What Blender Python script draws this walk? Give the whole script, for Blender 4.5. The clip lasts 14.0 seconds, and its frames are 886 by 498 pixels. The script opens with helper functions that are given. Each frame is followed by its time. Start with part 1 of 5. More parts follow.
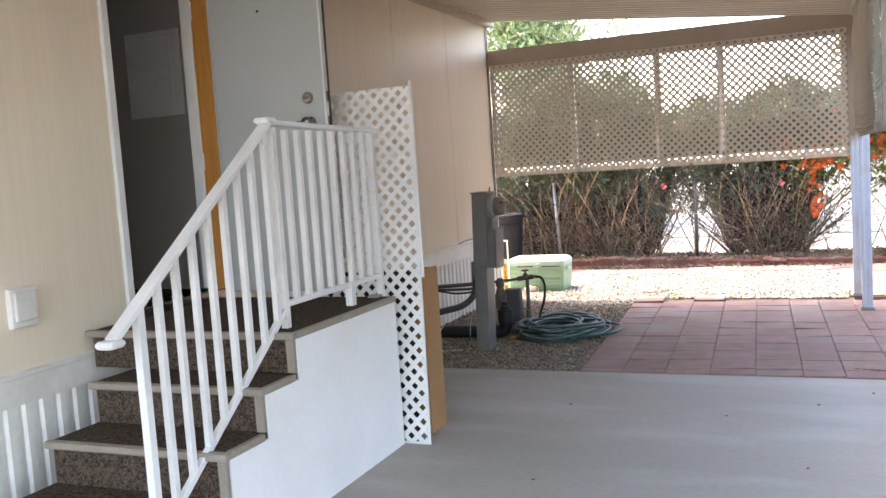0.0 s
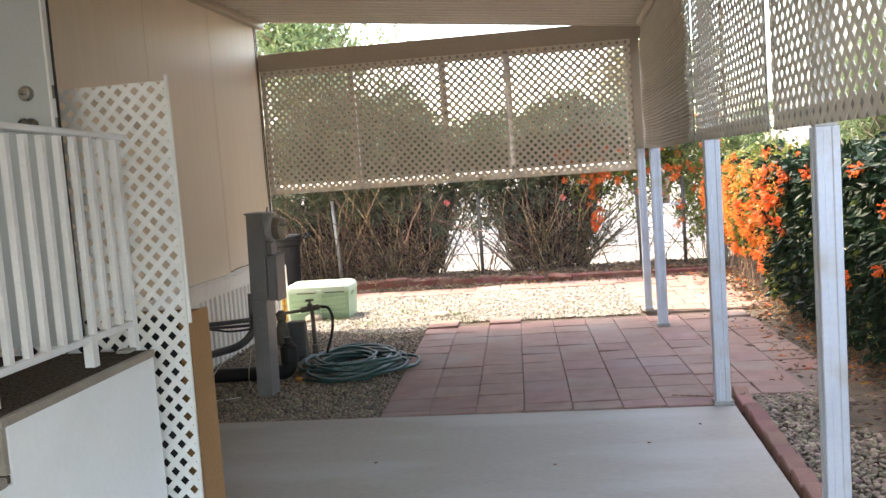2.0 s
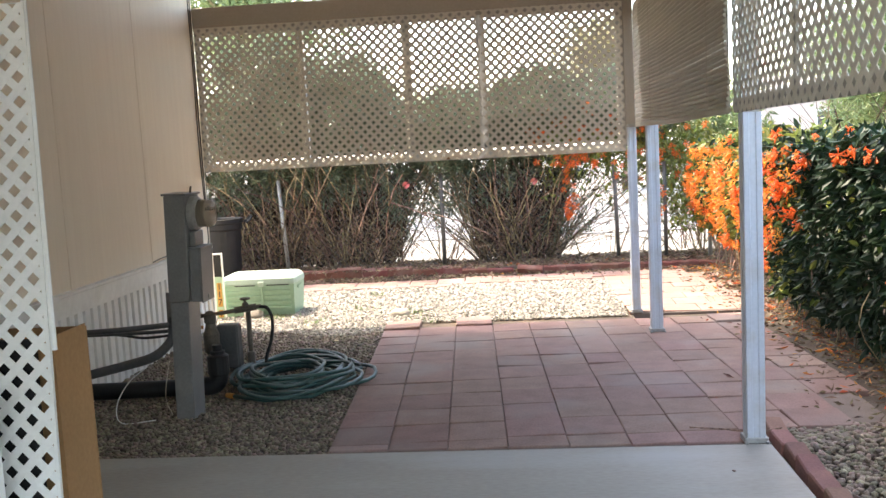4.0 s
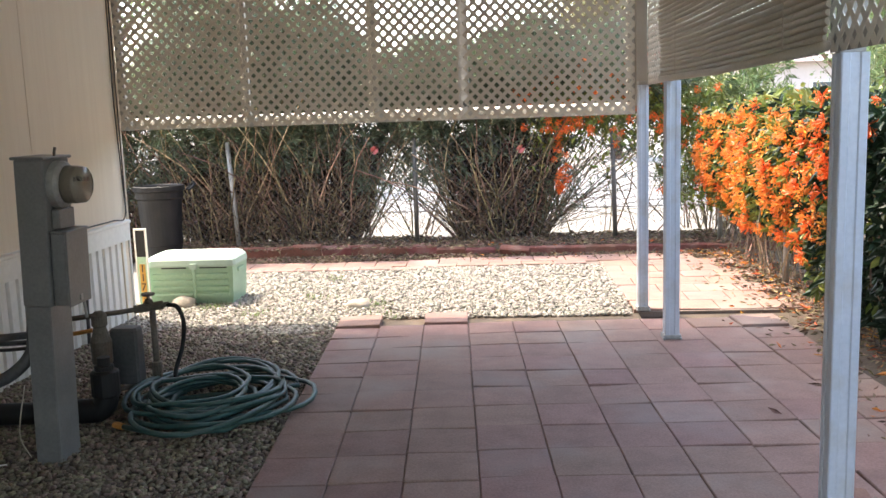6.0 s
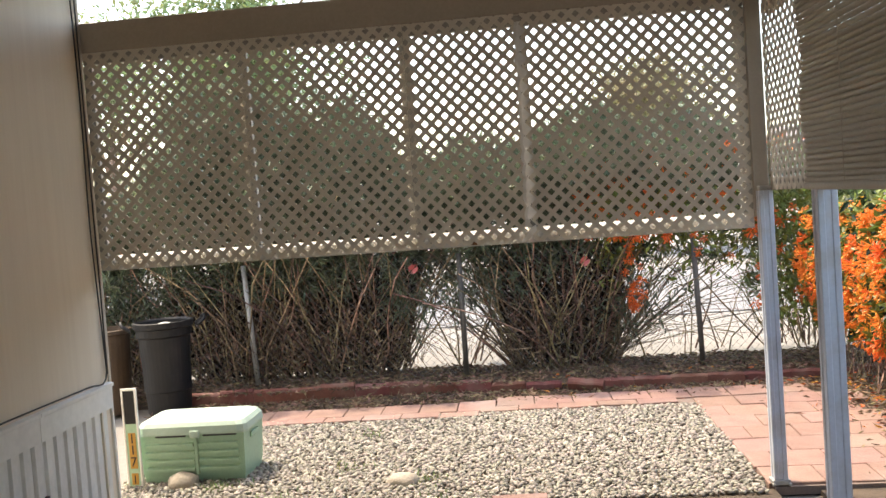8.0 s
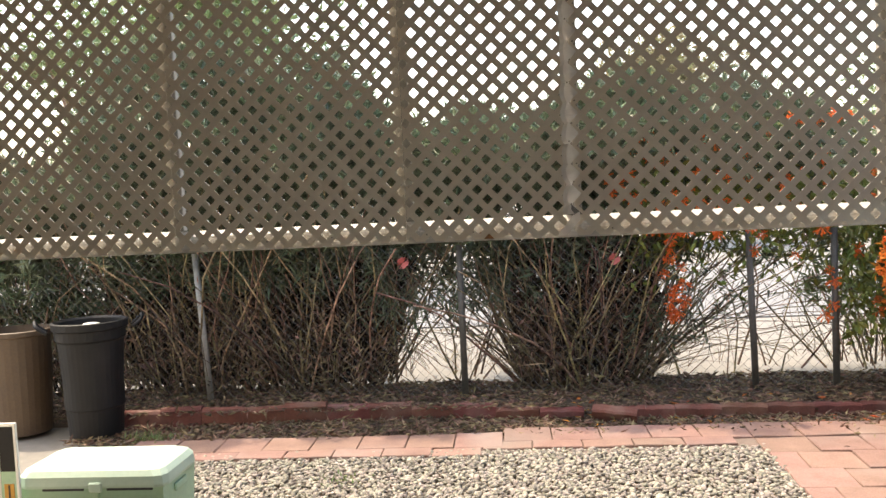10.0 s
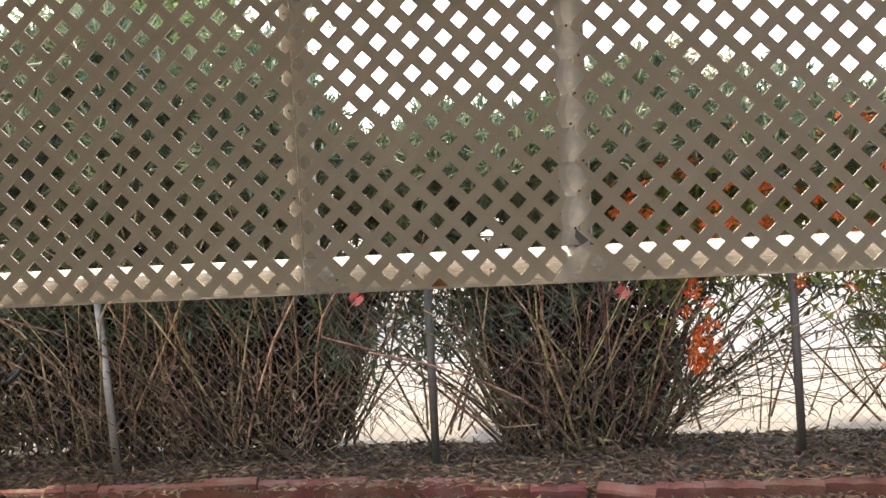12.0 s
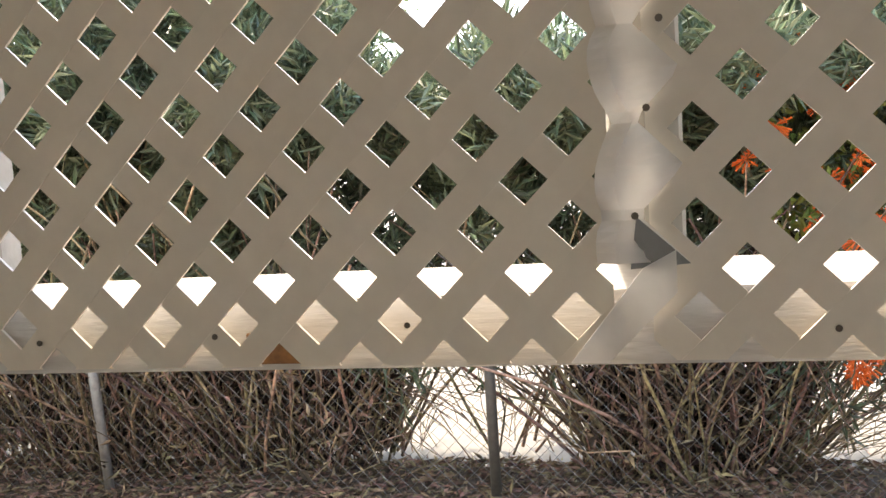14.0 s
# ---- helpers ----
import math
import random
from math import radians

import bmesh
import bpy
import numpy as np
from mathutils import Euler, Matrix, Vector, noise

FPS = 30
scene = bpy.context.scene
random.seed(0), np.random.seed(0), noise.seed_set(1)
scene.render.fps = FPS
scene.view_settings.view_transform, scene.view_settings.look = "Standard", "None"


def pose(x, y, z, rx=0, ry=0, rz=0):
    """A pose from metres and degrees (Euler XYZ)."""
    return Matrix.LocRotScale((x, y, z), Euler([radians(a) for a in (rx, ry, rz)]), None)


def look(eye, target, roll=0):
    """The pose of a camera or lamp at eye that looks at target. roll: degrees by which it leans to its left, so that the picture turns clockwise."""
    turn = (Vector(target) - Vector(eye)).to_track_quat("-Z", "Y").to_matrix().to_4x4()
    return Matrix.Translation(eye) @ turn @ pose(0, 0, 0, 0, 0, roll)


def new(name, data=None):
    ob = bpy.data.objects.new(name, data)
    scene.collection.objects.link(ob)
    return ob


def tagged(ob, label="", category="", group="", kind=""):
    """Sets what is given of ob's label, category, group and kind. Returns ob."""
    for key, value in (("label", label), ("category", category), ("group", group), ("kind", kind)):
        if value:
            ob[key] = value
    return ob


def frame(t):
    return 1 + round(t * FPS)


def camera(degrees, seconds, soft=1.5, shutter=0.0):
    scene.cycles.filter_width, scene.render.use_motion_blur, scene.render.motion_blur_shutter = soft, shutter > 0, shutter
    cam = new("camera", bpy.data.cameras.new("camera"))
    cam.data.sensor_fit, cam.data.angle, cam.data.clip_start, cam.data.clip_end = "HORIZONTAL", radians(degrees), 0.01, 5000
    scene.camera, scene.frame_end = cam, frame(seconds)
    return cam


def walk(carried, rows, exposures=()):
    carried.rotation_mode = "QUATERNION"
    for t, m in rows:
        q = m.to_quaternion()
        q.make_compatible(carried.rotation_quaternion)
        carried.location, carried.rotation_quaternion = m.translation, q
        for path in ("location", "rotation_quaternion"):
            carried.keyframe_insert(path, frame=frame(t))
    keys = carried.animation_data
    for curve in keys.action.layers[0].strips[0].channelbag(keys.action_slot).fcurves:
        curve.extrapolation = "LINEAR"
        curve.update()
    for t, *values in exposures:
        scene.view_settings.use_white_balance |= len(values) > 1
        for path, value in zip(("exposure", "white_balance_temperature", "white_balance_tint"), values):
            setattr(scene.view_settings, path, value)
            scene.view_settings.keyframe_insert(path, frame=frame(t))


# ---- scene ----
cam = camera(52.5, 14.0)
PATH = [
    (0, (0.518, -0.039, 1.497), (-0.252, 1.798, 1.315), -3.8),
    (0.5, (0.535, 0.104, 1.484), (0.008, 2.025, 1.296), -3.3),
    (1, (0.407, 0.285, 1.483), (0.035, 2.242, 1.304), -3.4),
    (1.5, (0.271, 0.483, 1.459), (-0.028, 2.452, 1.278), -3.9),
    (2, (0.157, 0.78, 1.485), (-0.123, 2.753, 1.307), -4.2),
    (2.5, (-0.042, 1.057, 1.469), (-0.26, 3.035, 1.272), -4.5),
    (2.7, (-0.089, 1.131, 1.47), (-0.29, 3.111, 1.274), -4.4),
    (4.8, (0.018, 2.438, 1.437), (-0.158, 4.414, 1.185), -2.6),
    (5, (0.053, 2.568, 1.438), (-0.123, 4.544, 1.179), -2.5),
    (5.5, (0.012, 2.879, 1.411), (-0.166, 4.852, 1.135), -1.8),
    (6, (-0.077, 3.222, 1.396), (-0.216, 5.194, 1.096), -1.9),
    (6.5, (-0.1, 3.562, 1.526), (-0.28, 5.547, 1.358), -2.8),
    (7, (-0.202, 3.912, 1.532), (-0.372, 5.902, 1.428), -2.7),
    (7.5, (-0.3, 4.245, 1.547), (-0.472, 6.236, 1.453), -3.5),
    (8, (-0.339, 4.621, 1.574), (-0.539, 6.609, 1.478), -4.1),
    (8.2, (-0.359, 4.774, 1.545), (-0.563, 6.761, 1.455), -4.0),
    (10.3, (-0.52, 6.312, 1.531), (-0.708, 8.299, 1.401), -2.5),
    (10.5, (-0.501, 6.454, 1.523), (-0.7, 8.44, 1.4), -2.6),
    (11, (-0.477, 6.827, 1.557), (-0.706, 8.811, 1.443), -3.0),
    (11.5, (-0.522, 7.134, 1.556), (-0.717, 9.123, 1.473), -3.4),
    (12, (-0.474, 7.446, 1.528), (-0.64, 9.437, 1.436), -3.0),
    (12.5, (-0.432, 7.763, 1.543), (-0.632, 9.748, 1.396), -2.9),
    (13, (-0.455, 8.112, 1.524), (-0.693, 10.09, 1.347), -3.1),
    (13.5, (-0.377, 8.454, 1.499), (-0.667, 10.424, 1.317), -3.2),
    (14, (-0.344, 8.744, 1.514), (-0.767, 10.69, 1.333), -3.7),
]
EXPOSURES = [(0.0, 3.12, 7450, 17), (1.0, 2.88, 7850, 14), (2.5, 2.78, 8000, 12), (5.0, 2.76, 7500, 10), (7.0, 2.2, 7450, 10), (8.0, 1.98, 7950, 10), (10.5, 1.86, 8200, 10), (12.0, 2.2, 8200, 11), (13.0, 2.48, 8250, 10), (14.0, 2.70, 8000, 10)]
walk(cam, [(t, look(eye, target, roll)) for t, eye, target, roll in PATH], EXPOSURES)

# ---- light ----
SUN_TO = Vector((-0.42, 0.28, 1.0)).normalized()
elev = math.asin(SUN_TO.z)
world = bpy.data.worlds.new("sky")
scene.world = world
world.use_nodes = True
wn = world.node_tree
sky = wn.nodes.new("ShaderNodeTexSky")
sky.sky_type = "NISHITA"
sky.sun_disc = False
sky.sun_elevation = elev
sky.sun_rotation = math.atan2(SUN_TO.x, SUN_TO.y)
sky.dust_density = 2.0
wn.links.new(sky.outputs[0], wn.nodes["Background"].inputs[0])
wn.nodes["Background"].inputs[1].default_value = 0.22
sun = new("sun", bpy.data.lights.new("sun", "SUN"))
sun.data.energy = 1.45
sun.data.angle = radians(0.55)
sun.data.color = (1.0, 0.95, 0.87)
sun.matrix_basis = look(SUN_TO * 40, (0, 0, 0))

# ---- materials ----


def mat(name, a, b=None, rough=0.7, metal=0.0, scale=3.0, fine=60.0, bump=0.15, stretch=(1, 1, 1), piece=0.0, island=0.0, spec=0.5, dirt=None, dirt_scale=1.2, dirt_amount=0.5, trans=0.0, bump_scale=None):
    """Two scales of noise between colours a and b, fine relief, optional stains and per-piece variation."""
    m = bpy.data.materials.new(name)
    m.use_nodes = True
    t = m.node_tree
    p = t.nodes["Principled BSDF"]
    b = b or tuple(min(1, c * 0.82) for c in a)
    co = t.nodes.new("ShaderNodeTexCoord")
    mp = t.nodes.new("ShaderNodeMapping")
    mp.inputs["Scale"].default_value = stretch
    t.links.new(t.nodes.new("ShaderNodeNewGeometry").outputs["Position"] if piece else co.outputs["Object"], mp.inputs[0])

    def noise_at(s, detail=4):
        n = t.nodes.new("ShaderNodeTexNoise")
        n.inputs["Scale"].default_value = s
        n.inputs["Detail"].default_value = detail
        t.links.new(mp.outputs[0], n.inputs["Vector"])
        return n
    n1, n2 = noise_at(scale), noise_at(fine, 3)
    add = t.nodes.new("ShaderNodeMath")
    add.operation = "MULTIPLY_ADD"
    t.links.new(n2.outputs["Fac"], add.inputs[0])
    add.inputs[1].default_value = 0.5
    sub = t.nodes.new("ShaderNodeMath")
    sub.operation = "MULTIPLY"
    t.links.new(n1.outputs["Fac"], sub.inputs[0])
    sub.inputs[1].default_value = 0.5
    t.links.new(sub.outputs[0], add.inputs[2])
    ramp = t.nodes.new("ShaderNodeValToRGB")
    ramp.color_ramp.elements[0].position, ramp.color_ramp.elements[1].position = 0.36, 0.64
    ramp.color_ramp.elements[0].color, ramp.color_ramp.elements[1].color = (*b, 1), (*a, 1)
    t.links.new(add.outputs[0], ramp.inputs[0])
    col = ramp.outputs[0]
    if dirt:
        n3 = noise_at(dirt_scale, 6)
        r3 = t.nodes.new("ShaderNodeValToRGB")
        r3.color_ramp.elements[0].position, r3.color_ramp.elements[1].position = 0.5, 0.72
        r3.color_ramp.elements[1].color = (dirt_amount, dirt_amount, dirt_amount, 1)
        t.links.new(n3.outputs["Fac"], r3.inputs[0])
        mx = t.nodes.new("ShaderNodeMixRGB")
        t.links.new(r3.outputs[0], mx.inputs[0])
        t.links.new(col, mx.inputs[1])
        mx.inputs[2].default_value = (*dirt, 1)
        col = mx.outputs[0]
    if piece or island:
        if piece:
            src = t.nodes.new("ShaderNodeObjectInfo").outputs["Random"]
        else:
            src = t.nodes.new("ShaderNodeNewGeometry").outputs["Random Per Island"]
        rng = t.nodes.new("ShaderNodeMapRange")
        amount = piece or island
        rng.inputs["To Min"].default_value, rng.inputs["To Max"].default_value = 1 - amount, 1 + amount
        t.links.new(src, rng.inputs[0])
        hs = t.nodes.new("ShaderNodeHueSaturation")
        t.links.new(rng.outputs[0], hs.inputs["Value"])
        hue = t.nodes.new("ShaderNodeMapRange")
        hue.inputs["To Min"].default_value, hue.inputs["To Max"].default_value = 0.5 - 0.03 * amount / 0.3, 0.5 + 0.03 * amount / 0.3
        mlt = t.nodes.new("ShaderNodeMath")
        mlt.operation = "FRACT"
        m7 = t.nodes.new("ShaderNodeMath")
        m7.operation = "MULTIPLY"
        m7.inputs[1].default_value = 7.31
        t.links.new(src, m7.inputs[0])
        t.links.new(m7.outputs[0], mlt.inputs[0])
        t.links.new(mlt.outputs[0], hue.inputs[0])
        t.links.new(hue.outputs[0], hs.inputs["Hue"])
        t.links.new(col, hs.inputs["Color"])
        col = hs.outputs[0]
    t.links.new(col, p.inputs["Base Color"])
    p.inputs["Roughness"].default_value = rough
    p.inputs["Metallic"].default_value = metal
    p.inputs["Specular IOR Level"].default_value = spec
    if bump:
        bp = t.nodes.new("ShaderNodeBump")
        bp.inputs["Strength"].default_value = bump
        bp.inputs["Distance"].default_value = 0.004
        nb = noise_at(bump_scale, 5) if bump_scale else n2
        t.links.new(nb.outputs["Fac"], bp.inputs["Height"])
        t.links.new(bp.outputs[0], p.inputs["Normal"])
    if trans:
        out = t.nodes["Material Output"]
        tr = t.nodes.new("ShaderNodeBsdfTranslucent")
        t.links.new(col, tr.inputs[0])
        ms = t.nodes.new("ShaderNodeMixShader")
        ms.inputs[0].default_value = trans
        t.links.new(p.outputs[0], ms.inputs[1])
        t.links.new(tr.outputs[0], ms.inputs[2])
        t.links.new(ms.outputs[0], out.inputs[0])
    return m


SIDING = mat("tan_siding", (0.81, 0.71, 0.565), (0.75, 0.645, 0.505), 0.55, scale=2, fine=30, bump=0.12, stretch=(1, 14, 0.25))
SIDING_TRIM = mat("tan_trim", (0.55, 0.47, 0.37), (0.47, 0.4, 0.31), 0.6, scale=3, fine=40)
SKIRT = mat("white_vinyl", (0.84, 0.82, 0.775), (0.74, 0.72, 0.675), 0.45, scale=2, fine=25, bump=0.05, dirt=(0.42, 0.38, 0.31), dirt_scale=2.5, dirt_amount=0.35)
WHITE = mat("white_paint", (0.80, 0.80, 0.79), (0.71, 0.71, 0.70), 0.4, scale=4, fine=90, bump=0.08, dirt=(0.5, 0.48, 0.43), dirt_scale=5, dirt_amount=0.3)
DOORW = mat("door_paint", (0.43, 0.45, 0.445), (0.395, 0.415, 0.41), 0.45, scale=2, fine=60, bump=0.05)
POST = mat("post_paint", (0.57, 0.60, 0.66), (0.50, 0.53, 0.585), 0.42, scale=4, fine=70, bump=0.06, dirt=(0.42, 0.36, 0.28), dirt_scale=7, dirt_amount=0.45)
PANEL = mat("white_panel", (0.84, 0.835, 0.82), (0.79, 0.785, 0.765), 0.5, scale=1.5, fine=40, bump=0.06, dirt=(0.62, 0.60, 0.55), dirt_scale=2, dirt_amount=0.35)
CARPET = mat("brown_carpet", (0.135, 0.10, 0.075), (0.025, 0.018, 0.014), 0.95, scale=55, fine=110, bump=0.9, spec=0.1)
NOSING = mat("nosing", (0.32, 0.275, 0.225), (0.25, 0.21, 0.17), 0.5, scale=8, fine=80)
DARKIN = mat("interior_paint", (0.46, 0.43, 0.39), (0.41, 0.385, 0.345), 0.7, scale=2, fine=50)
WOOD = mat("orange_wood", (0.55, 0.25, 0.06), (0.42, 0.17, 0.035), 0.5, scale=3, fine=30, stretch=(8, 8, 0.6), bump=0.1)
CHROME = mat("satin_metal", (0.40, 0.385, 0.36), (0.3, 0.29, 0.27), 0.25, 1.0, bump=0.03)
CONCRETE = mat("concrete", (0.41, 0.365, 0.305), (0.33, 0.295, 0.245), 0.7, spec=0.2, scale=1.1, fine=70, bump=0.1, stretch=(0.35, 1.2, 1), dirt=(0.46, 0.45, 0.425), dirt_scale=2.2, dirt_amount=0.5)
PAVER = mat("red_paver", (0.30, 0.180, 0.143), (0.205, 0.120, 0.096), 0.85, scale=7, fine=110, bump=0.4, piece=0.10, dirt=(0.275, 0.225, 0.195), dirt_scale=1.6, dirt_amount=0.75)
BRICK = mat("edging_brick", (0.27, 0.13, 0.10), (0.19, 0.09, 0.07), 0.85, scale=8, fine=90, bump=0.5, piece=0.18)
KERB = mat("red_kerb", (0.20, 0.068, 0.05), (0.12, 0.04, 0.03), 0.8, scale=6, fine=90, bump=0.4, piece=0.15, dirt=(0.26, 0.18, 0.14), dirt_scale=5, dirt_amount=0.5)
SOIL = mat("soil", (0.115, 0.084, 0.058), (0.050, 0.037, 0.026), 0.95, scale=6, fine=60, bump=0.8, dirt=(0.2, 0.14, 0.09), dirt_scale=2)
GROUND = mat("pale_dirt", (0.25, 0.23, 0.20), (0.20, 0.183, 0.158), 0.95, scale=0.4, fine=14, bump=0.4, dirt=(0.22, 0.20, 0.17), dirt_scale=0.15, dirt_amount=0.5)
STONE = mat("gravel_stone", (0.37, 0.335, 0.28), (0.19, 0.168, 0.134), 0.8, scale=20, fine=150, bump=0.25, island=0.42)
# browner stone, also darkened for gravel lying in shade
STONE_SHADE = mat("shaded_brown_gravel", (0.30, 0.235, 0.17), (0.12, 0.092, 0.064), 0.8, scale=20, fine=150, bump=0.25, island=0.45)
SAND = mat("joint_sand", (0.22, 0.165, 0.135), (0.15, 0.11, 0.09), 0.95, scale=9, fine=120, bump=0.4)
ROCK = mat("rock", (0.42, 0.36, 0.285), (0.29, 0.245, 0.19), 0.85, scale=9, fine=70, bump=0.7)
LATTICE = mat("tan_lattice", (0.78, 0.715, 0.615), (0.72, 0.655, 0.56), 0.5, scale=6, fine=60, bump=0.08, piece=0.02, trans=0.06)
WLATTICE = mat("white_lattice", (0.78, 0.77, 0.74), (0.70, 0.69, 0.66), 0.45, scale=6, fine=60, bump=0.05, piece=0.03)
BOARD = mat("weathered_board", (0.44, 0.405, 0.35), (0.33, 0.30, 0.255), 0.7, scale=5, fine=50, stretch=(1, 1, 1), bump=0.4)
RAIL = mat("cracked_white_board", (0.64, 0.62, 0.59), (0.50, 0.48, 0.45), 0.55, scale=6, fine=45, stretch=(0.5, 1, 3), bump=0.4, dirt=(0.40, 0.32, 0.25), dirt_scale=4, dirt_amount=0.35)
BEAMM = mat("tan_metal", (0.47, 0.405, 0.325), (0.415, 0.355, 0.28), 0.45, scale=3, fine=60, bump=0.06)
CEIL = mat("roof_pan", (0.74, 0.68, 0.58), (0.67, 0.61, 0.51), 0.4, scale=2, fine=40, bump=0.04)
BLIND = mat("vinyl_blind", (0.54, 0.475, 0.375), (0.47, 0.41, 0.32), 0.6, scale=5, fine=80, bump=0.1, piece=0.05, trans=0.06)
METER = mat("grey_enamel", (0.20, 0.195, 0.192), (0.155, 0.152, 0.15), 0.38, 0.0, scale=5, fine=80, bump=0.05, dirt=(0.26, 0.25, 0.23), dirt_scale=6, dirt_amount=0.4)
GALV = mat("galvanised", (0.42, 0.41, 0.39), (0.30, 0.295, 0.28), 0.55, 0.4, scale=8, fine=60, bump=0.1)
FPOST = mat("fence_post_paint", (0.36, 0.35, 0.32), (0.26, 0.25, 0.23), 0.6, 0.3, scale=8, fine=60)
FPOSTD = mat("dark_fence_post", (0.13, 0.12, 0.105), (0.09, 0.085, 0.075), 0.7, 0.2, scale=8, fine=60)
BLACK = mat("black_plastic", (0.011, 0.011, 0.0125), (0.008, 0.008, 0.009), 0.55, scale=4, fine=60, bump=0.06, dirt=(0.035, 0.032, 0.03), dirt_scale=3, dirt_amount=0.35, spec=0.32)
BROWNP = mat("brown_plastic", (0.10, 0.065, 0.04), (0.07, 0.045, 0.03), 0.5, scale=4, fine=60)
GREENBOX = mat("mint_plastic", (0.36, 0.52, 0.36), (0.30, 0.45, 0.31), 0.5, scale=2, fine=50, bump=0.08)
MINTLID = mat("faded_lid", (0.46, 0.58, 0.48), (0.41, 0.53, 0.43), 0.5, scale=2, fine=50, bump=0.08)
HOSE = mat("green_hose", (0.030, 0.086, 0.074), (0.014, 0.042, 0.038), 0.38, scale=8, fine=60, bump=0.05)
CARD = mat("cardboard", (0.40, 0.215, 0.095), (0.33, 0.175, 0.075), 0.85, scale=3, fine=60, bump=0.12)
PIPE = mat("iron_pipe", (0.16, 0.135, 0.11), (0.09, 0.075, 0.06), 0.6, 0.4, scale=15, fine=90, bump=0.3)
CONDUIT = mat("grey_conduit", (0.085, 0.085, 0.088), (0.055, 0.056, 0.058), 0.5, scale=6, fine=60)
BARK = mat("oleander_bark", (0.43, 0.30, 0.19), (0.024, 0.015, 0.010), 0.9, scale=7, fine=40, bump=0.3, island=0.5)
OLEAF = mat("oleander_leaf", (0.19, 0.225, 0.135), (0.07, 0.10, 0.057), 0.32, scale=2, fine=10, bump=0, island=0.55, trans=0.34)
OLEAFL = mat("pale_leaf", (0.25, 0.31, 0.13), (0.15, 0.20, 0.085), 0.45, scale=2, fine=10, bump=0, island=0.35, trans=0.3)
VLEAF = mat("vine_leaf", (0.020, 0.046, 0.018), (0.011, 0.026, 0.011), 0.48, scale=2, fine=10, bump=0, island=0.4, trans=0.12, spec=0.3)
# lit copy of the vine leaf, sunlight mixed into its colour
VLEAF_SUN = mat("sunlit_vine_leaf", (0.22, 0.24, 0.05), (0.13, 0.17, 0.04), 0.4, scale=2, fine=10, bump=0, island=0.35, trans=0.3)
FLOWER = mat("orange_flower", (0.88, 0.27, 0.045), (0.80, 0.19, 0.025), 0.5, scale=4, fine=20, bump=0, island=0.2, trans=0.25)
# lit copy of the orange flower, warmed to amber for the sunny end
FLOWER_SUN = mat("sunlit_flower", (0.92, 0.41, 0.065), (0.85, 0.28, 0.04), 0.5, scale=4, fine=20, bump=0, island=0.2, trans=0.25)
DRYLEAF = mat("olive_dry_leaf", (0.33, 0.29, 0.15), (0.20, 0.175, 0.09), 0.6, scale=2, fine=10, bump=0, island=0.35, trans=0.3)
# lattice vinyl made whiter: the sun on the torn curl is in the colour
TORN = mat("sunlit_vinyl", (0.88, 0.865, 0.84), (0.80, 0.785, 0.76), 0.4, scale=5, fine=60, bump=0.1, trans=0.35, dirt=(0.55, 0.5, 0.43), dirt_scale=9, dirt_amount=0.35)
RUST = mat("rusted_iron", (0.34, 0.16, 0.06), (0.13, 0.065, 0.03), 0.85, scale=12, fine=90, bump=0.3)
PINK = mat("pink_flower", (0.75, 0.22, 0.2), (0.62, 0.14, 0.13), 0.5, bump=0, trans=0.2)
LITTER = mat("dry_leaf", (0.31, 0.21, 0.13), (0.055, 0.037, 0.024), 0.85, scale=3, fine=30, bump=0, island=0.45)
# leaf colour with the bush's interior shade put in
SHADELEAF = mat("shade_leaf", (0.045, 0.026, 0.015), (0.018, 0.011, 0.007), 0.9, scale=3, fine=30, bump=0, island=0.4)
PETALS = mat("fallen_petal", (0.62, 0.22, 0.04), (0.45, 0.13, 0.025), 0.7, scale=3, fine=30, bump=0, island=0.3)
WIRE = mat("chain_wire", (0.25, 0.24, 0.225), (0.16, 0.155, 0.145), 0.5, 0.4, bump=0)
CABLE = mat("dark_cable", (0.03, 0.028, 0.026), (0.02, 0.02, 0.02), 0.6, bump=0)
YELLOWTAPE = mat("yellow_sticker", (0.50, 0.27, 0.05), (0.42, 0.21, 0.035), 0.6, bump=0)
INK = mat("black_ink", (0.03, 0.025, 0.02), (0.025, 0.02, 0.02), 0.7, bump=0)
MIRRORM = mat("grey_window_glass", (0.07, 0.08, 0.085), (0.06, 0.07, 0.075), 0.12, bump=0)
STREET = mat("street", (0.22, 0.21, 0.20), (0.18, 0.175, 0.165), 0.9, scale=0.7, fine=25, bump=0.3)
FARWALL = mat("far_wall", (0.55, 0.46, 0.42), (0.5, 0.42, 0.38), 0.8, scale=0.6, fine=8)
FARROOF = mat("far_roof", (0.25, 0.2, 0.18), (0.2, 0.16, 0.14), 0.8, scale=0.6, fine=8)
GLASS = bpy.data.materials.new("meter_glass")
GLASS.use_nodes = True
gp = GLASS.node_tree.nodes["Principled BSDF"]
gp.inputs["Base Color"].default_value = (0.72, 0.66, 0.55, 1)
gp.inputs["Transmission Weight"].default_value = 0.85
gp.inputs["Roughness"].default_value = 0.15

# ---- mesh tools ----


